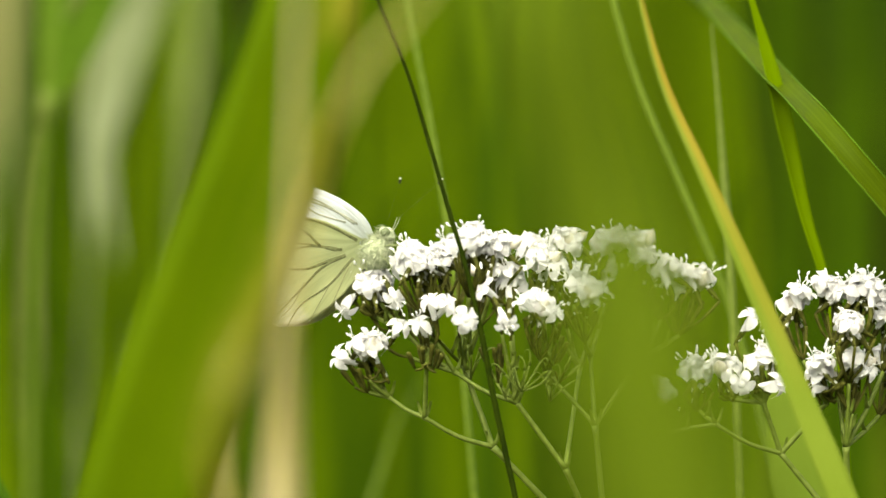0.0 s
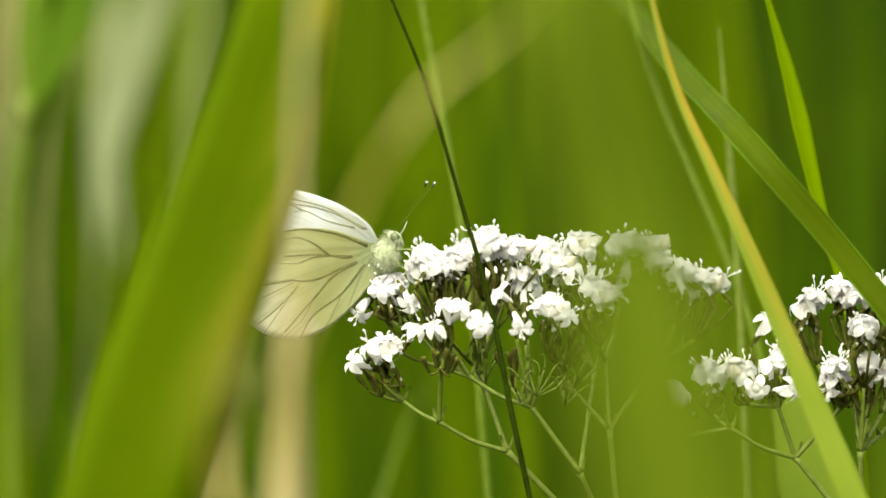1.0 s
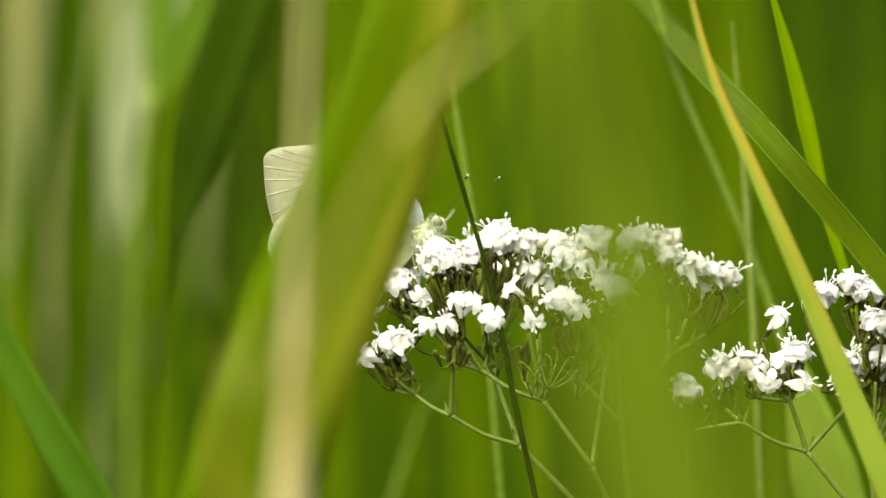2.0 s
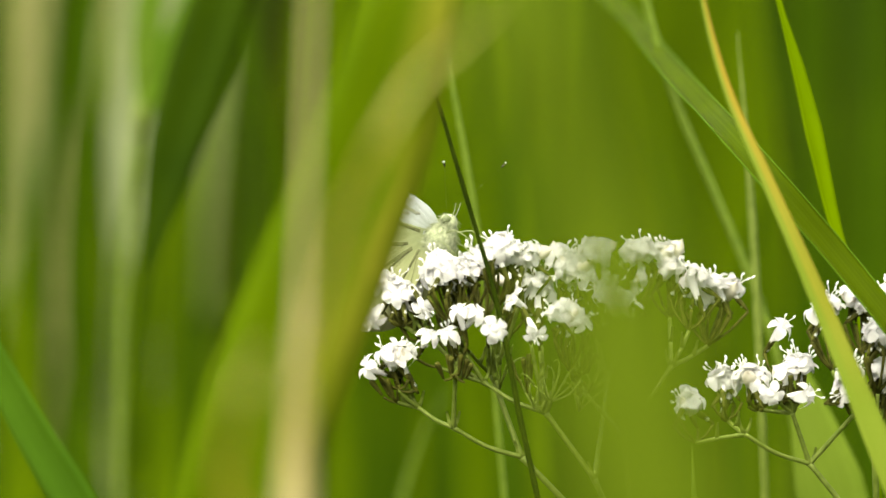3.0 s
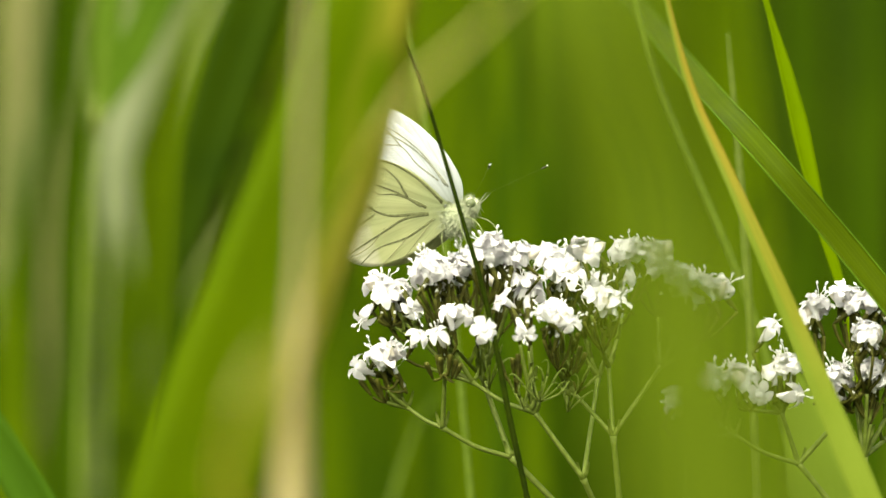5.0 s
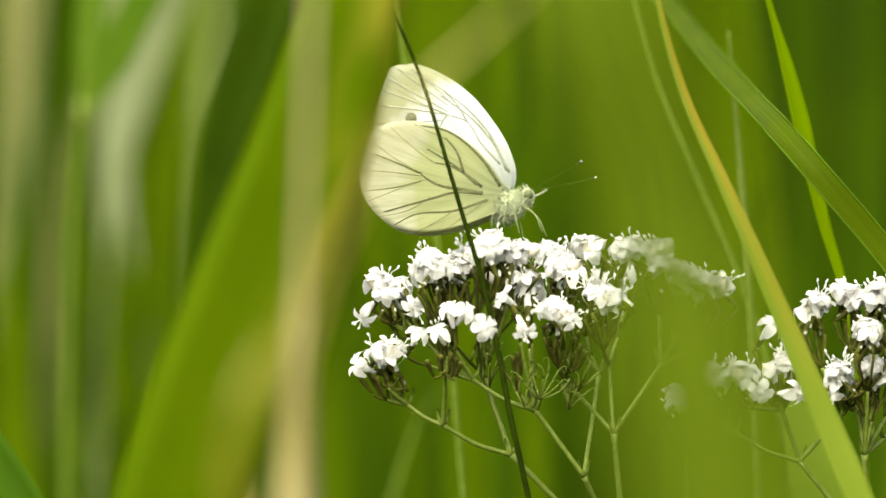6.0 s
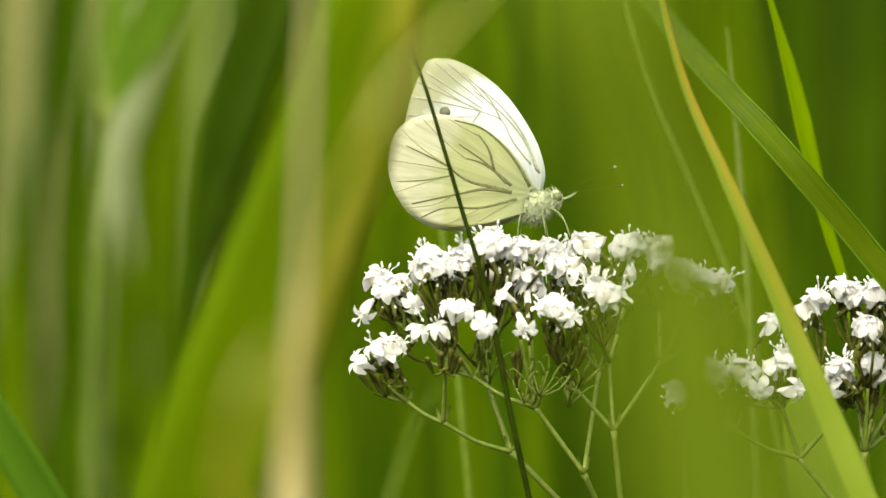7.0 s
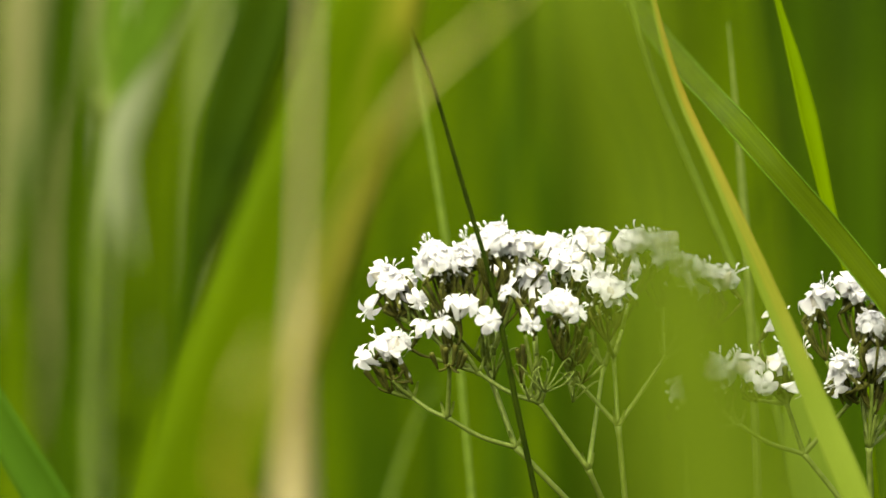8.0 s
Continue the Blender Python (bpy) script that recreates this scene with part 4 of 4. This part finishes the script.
FORE = [(0, 0), (0.5, 3.2), (-0.6, 7.2), (-3.2, 11.6), (-6.6, 15.6), (-10.4, 18.4), (-13.6, 19.8), (-15.4, 20.1), (-16.6, 19.7), (-17.3, 18.4),
        (-18.4, 15.8), (-19.4, 12.6), (-19.8, 9.8), (-13.0, 5.0), (0, 0)]
HIND = [(0, 0), (-4.4, 7.4), (-9.4, 11.2), (-13.6, 12.5), (-18.4, 12.0), (-20.8, 10.0), (-21.7, 7.0), (-21.6, 3.0), (-20.0, -0.4),
        (-17.4, -2.7), (-13.6, -4.0), (-9.4, -4.1), (-4.6, -3.3), (-0.6, -1.6), (0, 0)]
FV = [(0.00013, (0.1, 3.1), (-1.2, 6.1), (-3.9, 10.2), (-7.0, 13.2), (-9.6, 15.2)), (0.00011, (-1.2, 4.4), (-3.9, 7.8), (-5.6, 10.9), (-8.6, 12.2)),
      (0.00009, (-8.6, 12.2), (-12.0, 14.0), (-16.0, 16.6)), (0.00009, (-5.6, 10.9), (-7.2, 13.8), (-11.5, 18.0)), (0.00010, (-8.6, 12.2), (-9.6, 10.8), (-9.8, 10.4))]
HV = [(0.00022, (-3.9, 0.4), (-6.9, 1.4), (-10.0, 2.4), (-12.3, 4.1), (-12.7, 4.6)), (0.00017, (-3.9, 1.4), (-5.9, 3.4), (-8.3, 5.1), (-10.3, 5.8)),
      (0.00016, (-6.3, 3.8), (-6.9, 6.8), (-8.3, 9.2)), (0.00018, (-1.2, 1.1), (-2.6, 4.1), (-4.6, 7.1), (-8.0, 10.2), (-11.7, 11.5)),
      (0.00017, (-3.9, 0.4), (-8.0, 1.1), (-11.7, 0.6), (-18.7, -0.4)), (0.00016, (-3.2, -0.6), (-8.6, -1.6), (-14.4, -1.4), (-17.4, -2.5)),
      (0.00010, (-12.7, 3.4), (-16.0, 3.0), (-20.8, 3.0)), (0.00015, (-4.6, 1.8), (-7.3, 4.8), (-11.3, 8.0)), (0.00012, (-12.7, 4.6), (-15.0, 6.0), (-19.0, 8.2))]
# faint folds that run out to the margins
FR = [(0.00011, (-18.7, 14.4), (-12.0, 13.0), (-8.6, 12.2)), (0.00011, (-17.1, 18.3), (-12.4, 15.2), (-8.4, 12.6)), (0.00010, (-13.6, 19.4), (-10.4, 16.6), (-7.4, 13.4)),
      (0.00011, (-19.4, 11.6), (-13.0, 11.4), (-9.4, 11.4)), (0.00011, (-18.0, 16.6), (-13.0, 14.3), (-9.0, 12.4)), (0.00010, (-15.6, 19.6), (-11.6, 16.2), (-8.2, 13.4)), (0.00012, (-0.3, 3.4), (-2.2, 8.4), (-5.6, 12.9), (-9.4, 16.2))]
HR = [(0.00008, (-12.4, 4.6), (-16.4, 7.4), (-19.6, 10.6)), (0.00008, (-12.6, 4.2), (-16.6, 5.2), (-21.2, 6.2)), (0.00008, (-12.2, 3.6), (-16.4, 2.6), (-21.2, 1.4)), (0.00008, (-10.4, 5.8), (-13.4, 8.6), (-16.4, 12.0)),
      (0.00008, (-11.4, 1.0), (-15.0, -0.6), (-19.6, -1.0)), (0.00008, (-8.0, -1.4), (-11.2, -2.8), (-14.6, -4.2)), (0.00008, (-4.0, -1.0), (-7.4, -2.8), (-10.4, -4.4)), (0.00008, (-8.2, 9.0), (-10.6, 10.4), (-12.8, 11.9))]
fore_near = wing("forewing", FORE, M_FORE, -0.0012, FV, M_VEIN_PALE, [(-13.9, 12.1)])
fore_far = wing("forewing", FORE, M_FORE, 0.0012, FV, M_VEIN_PALE, [(-13.9, 12.1)])
hind_near = wing("hindwing", HIND, M_HIND, -0.0019, HV, M_VEIN)
hind_far = wing("hindwing", HIND, M_HIND, 0.0019, HV, M_VEIN)
for ob, side, runs, mat in ((fore_near, -1, FR, M_VEIN_PALE), (hind_near, -1, HR, M_FOLD), (fore_far, 1, FR, M_VEIN_PALE), (hind_far, 1, HR, M_FOLD)):
    for r, *run in runs:
        ribs(ob, side, r, run, mat)
for ob, side in ((fore_near, -1), (fore_far, 1)):
    rim = [Vector((p.x, lift(side, p.x, p.z), p.z)) for p in spline([Vector((a * 0.001, 0, b * 0.001)) for a, b in FORE[6:13]], 24)]
    part("wing_margin", tube(bmesh.new(), rim, 0.00007, 6), M_FORE, ob, "pale fringe along the wing's outer edge")


def furry(name, a, b, radii, mat, hairs, rng, label=""):
    """A plump body section from a to b with short hairs."""
    a, b = Vector(a) * 0.001, Vector(b) * 0.001
    bm = bmesh.new()
    line = [a.lerp(b, i / 10) for i in range(11)]
    tube(bm, line, radii, 12)
    ax = (b - a).normalized()
    for _ in range(hairs):
        s, an = rng.random(), rng.uniform(0, 6.283)
        u = ax.orthogonal().normalized()
        d = u * math.cos(an) + ax.cross(u) * math.sin(an)
        p = a.lerp(b, s) + d * radii(s) * 0.95
        tip = p + (d * 0.7 - ax * rng.uniform(0, 0.9)).normalized() * rng.uniform(0.0004, 0.0013)
        tube(bm, [p, tip], lambda q: 0.00004 * (1 - q) + 0.00001, 3)
    return part(name, bm, mat, butterfly, label)


hr = random.Random(8)
furry("thorax", (-3.6, 0, -2.3), (2.1, 0, -0.6), lambda s: 0.0002 + 0.0022 * math.sin(math.pi * min(0.97, max(0.03, s))) ** 0.6, M_FUR, 1400, hr, "thorax covered in pale grey-green fur")
furry("abdomen", (-2.2, 0, -1.8), (-11.0, 0, -1.6), lambda s: 0.0013 * (1 - 0.7 * s ** 2), M_FUR, 120, hr)
head = furry("head", (1.4, 0, -0.6), (3.4, 0, -0.2), lambda s: 0.0002 + 0.0011 * math.sin(math.pi * min(0.97, max(0.03, s))) ** 0.6, M_FUR, 160, hr, "furry head with long palps")
for sy in (-1, 1):
    e = bmesh.new()
    bmesh.ops.create_icosphere(e, subdivisions=2, radius=0.00078, matrix=Matrix.Translation((0.0026, sy * 0.00075, -0.0003)))
    part("eye", e, M_EYE, head, "round greenish eye")
    az, el = radians(42) * sy, radians(12)
    d = Vector((math.cos(az) * math.cos(el), math.sin(az) * math.cos(el), math.sin(el)))
    o = Vector((0.0030, sy * 0.0004, 0.0004))
    line = [o + d * 0.0108 * k / 24 for k in range(25)]
    an = tube(bmesh.new(), line, lambda s: 0.000006 + 0.000015 * (int(s * 24) % 2), 6)
    part("antenna", an, M_FEELER, head, "thin ringed antenna")
    an = bmesh.new()
    tube(an, [line[-1] + d * z for z in (0.0, 0.0003, 0.0006, 0.0009, 0.0010)], lambda q: 0.00005 + 0.00013 * math.sin(math.pi * min(1, 0.15 + q * 0.8)), 8)
    part("antenna_club", an, M_BLACK, head, "dark club at the antenna's end")
    an = bmesh.new()
    bmesh.ops.create_icosphere(an, subdivisions=1, radius=0.00016, matrix=Matrix.Translation(line[-1] + d * 0.0010 + Vector((0, 0, 0.0001))))
    part("antenna_tip", an, M_PETAL, head, "pale tip of the antenna")
    pl = tube(bmesh.new(), [Vector((0.0031, sy * 0.0003, -0.0006)), Vector((0.0044, sy * 0.0005, -0.0001)), Vector((0.0054, sy * 0.0006, 0.0005))], lambda s: 0.00008 * (1 - s) + 0.00002, 6)
    part("palp", pl, M_FUR, head)
    for x0, kx, fx in ((1.0, 3.4, 4.6), (-0.2, 0.6, 1.2), (-1.4, -2.6, -3.0)):
        lg = tube(bmesh.new(), spline([Vector((x0, sy * 0.9, -1.6)) * 0.001, Vector((kx, sy * 2.0, -3.2)) * 0.001, Vector((fx, sy * 2.2, -6.2)) * 0.001], 8), lambda s: 0.00010 - 0.00005 * s, 5)
        part("leg", lg, M_LIMB, butterfly)


# ---- what moves ----
def sway(thing, d, ref, rows):
    """Lean a rooted plant so that its upper part passes the x pixels of the camera's view at the given times; ref is
    its x at rest.
    """
    s, home = PX * d / DF, Matrix.Translation(thing.location)
    walk(thing, [(t, home @ Matrix.Rotation(math.asin((x - cam_dx(t) - ref) * s / ZC), 4, "Y")) for t, x in rows])


GUST = [(0, 290), (0.1, 318), (0.2, 345), (0.3, 380), (0.4, 392), (0.5, 378), (0.6, 365), (0.7, 340), (0.8, 285), (0.9, 260), (1.0, 255), (1.1, 265),
        (1.2, 300), (1.3, 350), (1.4, 420), (1.5, 487), (1.6, 545), (1.7, 550), (2.0, 470), (2.4, 410), (2.8, 405), (3.0, 452), (3.2, 440), (3.5, 415),
        (3.7, 370), (3.8, 340), (3.9, 270), (4.0, 215), (4.1, 150), (4.2, 70), (4.35, 40), (4.5, 65), (4.6, 130), (4.7, 245), (5.0, 380), (5.4, 400),
        (5.8, 370), (6.0, 355), (6.2, 410), (6.4, 450), (6.6, 440), (6.8, 405), (7.0, 395), (7.2, 368), (7.5, 362), (7.8, 395), (8.0, 395)]


def motions():
    for thing, d in ((near_leaf, 1.35), (reed, 1.75), (corner_leaf, 1.45)):
        sway(thing, d, 395, GUST)
    sway(dry_reed, 1.2, 543, [(0, 521), (0.5, 527), (0.8, 533), (1.0, 530), (1.5, 521), (2.3, 540), (3.0, 547), (4.0, 545), (4.5, 540), (6.0, 545), (7.0, 543), (7.5, 545), (8.0, 543)])
    bends = [(0, -6), (0.3, -4), (0.8, 1), (1.0, 5), (1.3, 5), (1.6, 8), (1.7, 7), (2.3, 3), (2.8, 0), (3.0, 0), (3.5, 3), (4.0, 5), (4.2, 5), (4.7, 2), (5.2, 1), (6.0, 2), (6.6, -4), (7.0, -2), (7.5, -1), (8.0, 2)]
    walk(dry_leaf, [(t, Matrix.Translation(DRY_JOINT) @ Matrix.Rotation(radians(a), 4, "Y")) for t, a in bends])
    sway(dark_leaf, 1.68, 470, [(0, 490), (0.5, 510), (1.0, 470), (1.5, 470), (2.3, 400), (3.0, 385), (3.5, 410), (4.5, 430), (5.2, 450), (6.0, 472), (7.0, 470), (7.5, 475), (8.0, 470)])
    sway(haze_leaf, 0.84, 1230, [(0, 1135), (0.5, 1115), (1.0, 1160), (1.5, 1165), (2.0, 1135), (2.8, 1105), (3.0, 1112), (3.3, 1140), (3.5, 1190), (3.8, 1275), (4.0, 1318), (4.2, 1325),
                                (4.5, 1245), (5.2, 1210), (5.8, 1150), (6.0, 1230), (6.5, 1140), (6.8, 1200), (7.0, 1230), (7.5, 1220), (8.0, 1225)])
    sway(tawny, 1.46, 1265, [(0, 1246), (0.2, 1301), (0.5, 1334), (0.7, 1283), (1.0, 1267), (1.2, 1346), (1.5, 1373), (1.7, 1352), (2.3, 1330), (2.8, 1328), (3.0, 1355), (3.3, 1376), (3.5, 1367),
                             (3.65, 1300), (3.8, 1243), (4.0, 1215), (4.15, 1225), (4.3, 1276), (4.5, 1327), (4.7, 1283), (5.2, 1310), (5.8, 1331), (6.0, 1280), (6.5, 1283), (6.8, 1292), (7.0, 1285), (7.5, 1252), (8.0, 1270)])
    sway(arch, 1.5, 1413, [(0, 1458), (0.2, 1497), (0.5, 1588), (0.7, 1509), (0.8, 1420), (0.9, 1355), (1.0, 1318), (1.2, 1258), (1.5, 1310), (1.7, 1375), (2.2, 1320), (2.8, 1290), (3.0, 1317), (3.3, 1330), (3.5, 1320),
                            (3.8, 1320), (4.0, 1305), (4.3, 1337), (4.5, 1335), (4.7, 1332), (5.2, 1350), (5.8, 1370), (6.0, 1395), (6.5, 1293), (6.8, 1366), (7.0, 1364), (7.5, 1278), (8.0, 1325)])
    sway(sliver, 1.525, 1395, [(0, 1360), (0.5, 1348), (1.0, 1390), (1.5, 1392), (2.3, 1400), (3.0, 1412), (3.5, 1400), (4.0, 1385), (4.5, 1388), (5.2, 1390), (6.0, 1393), (6.5, 1390), (7.0, 1395), (7.5, 1422), (8.0, 1405)])
    sway(dark_stem, 1.485, 793, [(0, 767), (0.5, 748), (1.0, 795), (1.5, 795), (2.3, 805), (3.0, 810), (3.5, 802), (4.0, 794), (4.5, 790), (5.2, 792), (6.0, 793), (6.5, 790), (7.0, 793), (7.5, 826), (8.0, 805)])
    sway(pale_stem, 1.57, 770, [(0, 760), (0.5, 768), (1.0, 785), (1.5, 795), (2.3, 810), (3.0, 815), (3.5, 782), (4.0, 758), (4.5, 760), (5.2, 750), (6.0, 740), (7.0, 750), (7.5, 752), (8.0, 754)])
    sway(slant, 1.58, 1215, [(0, 1150), (0.5, 1195), (1.0, 1180), (1.5, 1215), (3.0, 1214), (3.5, 1203), (4.5, 1192), (6.5, 1180), (7.0, 1170), (8.0, 1180)])
    for plant in (main_flower, side_flower):
        sway(plant, DF, 858, [(0, 825), (0.25, 818), (0.5, 819), (1.0, 851), (1.5, 850), (1.7, 868), (2.3, 872), (3.0, 876), (3.5, 867), (4.0, 863), (4.5, 858), (5.2, 857), (6.0, 858), (6.5, 852), (7.0, 858), (7.3, 872), (7.5, 884), (8.0, 866)])
    # butterfly: seconds, place of the wing hinge, nose-up degrees, turn towards the lens, wing opening, bank
    flight = [(0, 660, 428, 36, 22, 3), (0.5, 664, 430, 31, 24, 3), (0.8, 668, 428, 30, 20, 4), (1.0, 672, 436, 37, 4, 8), (1.2, 688, 430, 32, 8, 6), (1.4, 722, 426, 25, 10, 4),
              (1.5, 746, 421, 25, 10, 8), (1.6, 655, 445, 54, 4, 40, 8), (1.7, 745, 455, -8, 10, 24, 10), (1.9, 745, 415, 25, 15, 8), (2.3, 760, 405, 26, 25, 4), (2.8, 768, 404, 40, 32, 3), (3.0, 774, 408, 42, 34, 0.5),
              (3.5, 777, 410, 34, 36, 0.5), (3.75, 786, 401, 28, 38, 0.5), (4.0, 790, 399, 25, 40, 0.5), (4.5, 799, 387, 24, 40, 0.5), (4.9, 808, 372, 18, 34, 2), (5.4, 835, 358, 12, 20, 5), (5.8, 872, 348, 8, 10, 4), (6.0, 905, 345, 4, 8, 3, -8),
              (6.3, 940, 343, 3, 14, 3, -15), (6.5, 952, 342, 0, 20, 3, -16), (7.0, 955, 347, 0, 5, 3, -9), (7.1, 945, 292, 2, 40, 32, -25), (7.2, 1245, -12, 10, 60, 90, -10), (7.3, 1330, -280, 15, 50, 40), (7.4, 1480, -520, 15, -15, 70), (7.6, 1800, -1000, 15, -15, 20), (8.0, 2400, -1900, 15, -15, 60)]
    body = []
    for t, x, y, up, turn, wide, *bank in flight:
        p = P(x - cam_dx(t), y - cam_dy(t), 1.498)
        body.append((t, pose(p.x, p.y, p.z, bank[0] if bank else 0, -up, -turn)))
    walk(butterfly, body)
    for ob, side, y, k in ((fore_near, 1, -0.0012, 1.0), (fore_far, -1, 0.0012, 1.0), (hind_near, 1, -0.0019, 0.92), (hind_far, -1, 0.0019, 0.92)):
        # the hindwings slide down under the forewings, by angles fitted to the camera's view
        drop = (lambda t: float(np.interp(t, (0, 1, 1.4, 3, 3.75, 4.5, 5.4, 6), (0, 4, 7, 5, 4, 4, 4, 3.5)))) if ob in (hind_near, hind_far) else (lambda t: 0.0)
        # the far forewing stands a little further forward than the near one
        ahead = (lambda t: float(np.interp(t, (0, 4.7, 5.8, 7.0, 7.1), (1, 1, 3, 3, 10)))) if ob is fore_far else (lambda t: float(np.interp(t, (7.0, 7.1), (0, 9)))) if ob is fore_near else (lambda t: 0.0)
        walk(ob, [(f[0], pose(0, y, 0, side * f[5] * k, ahead(f[0]) - drop(f[0]))) for f in flight])


motions()
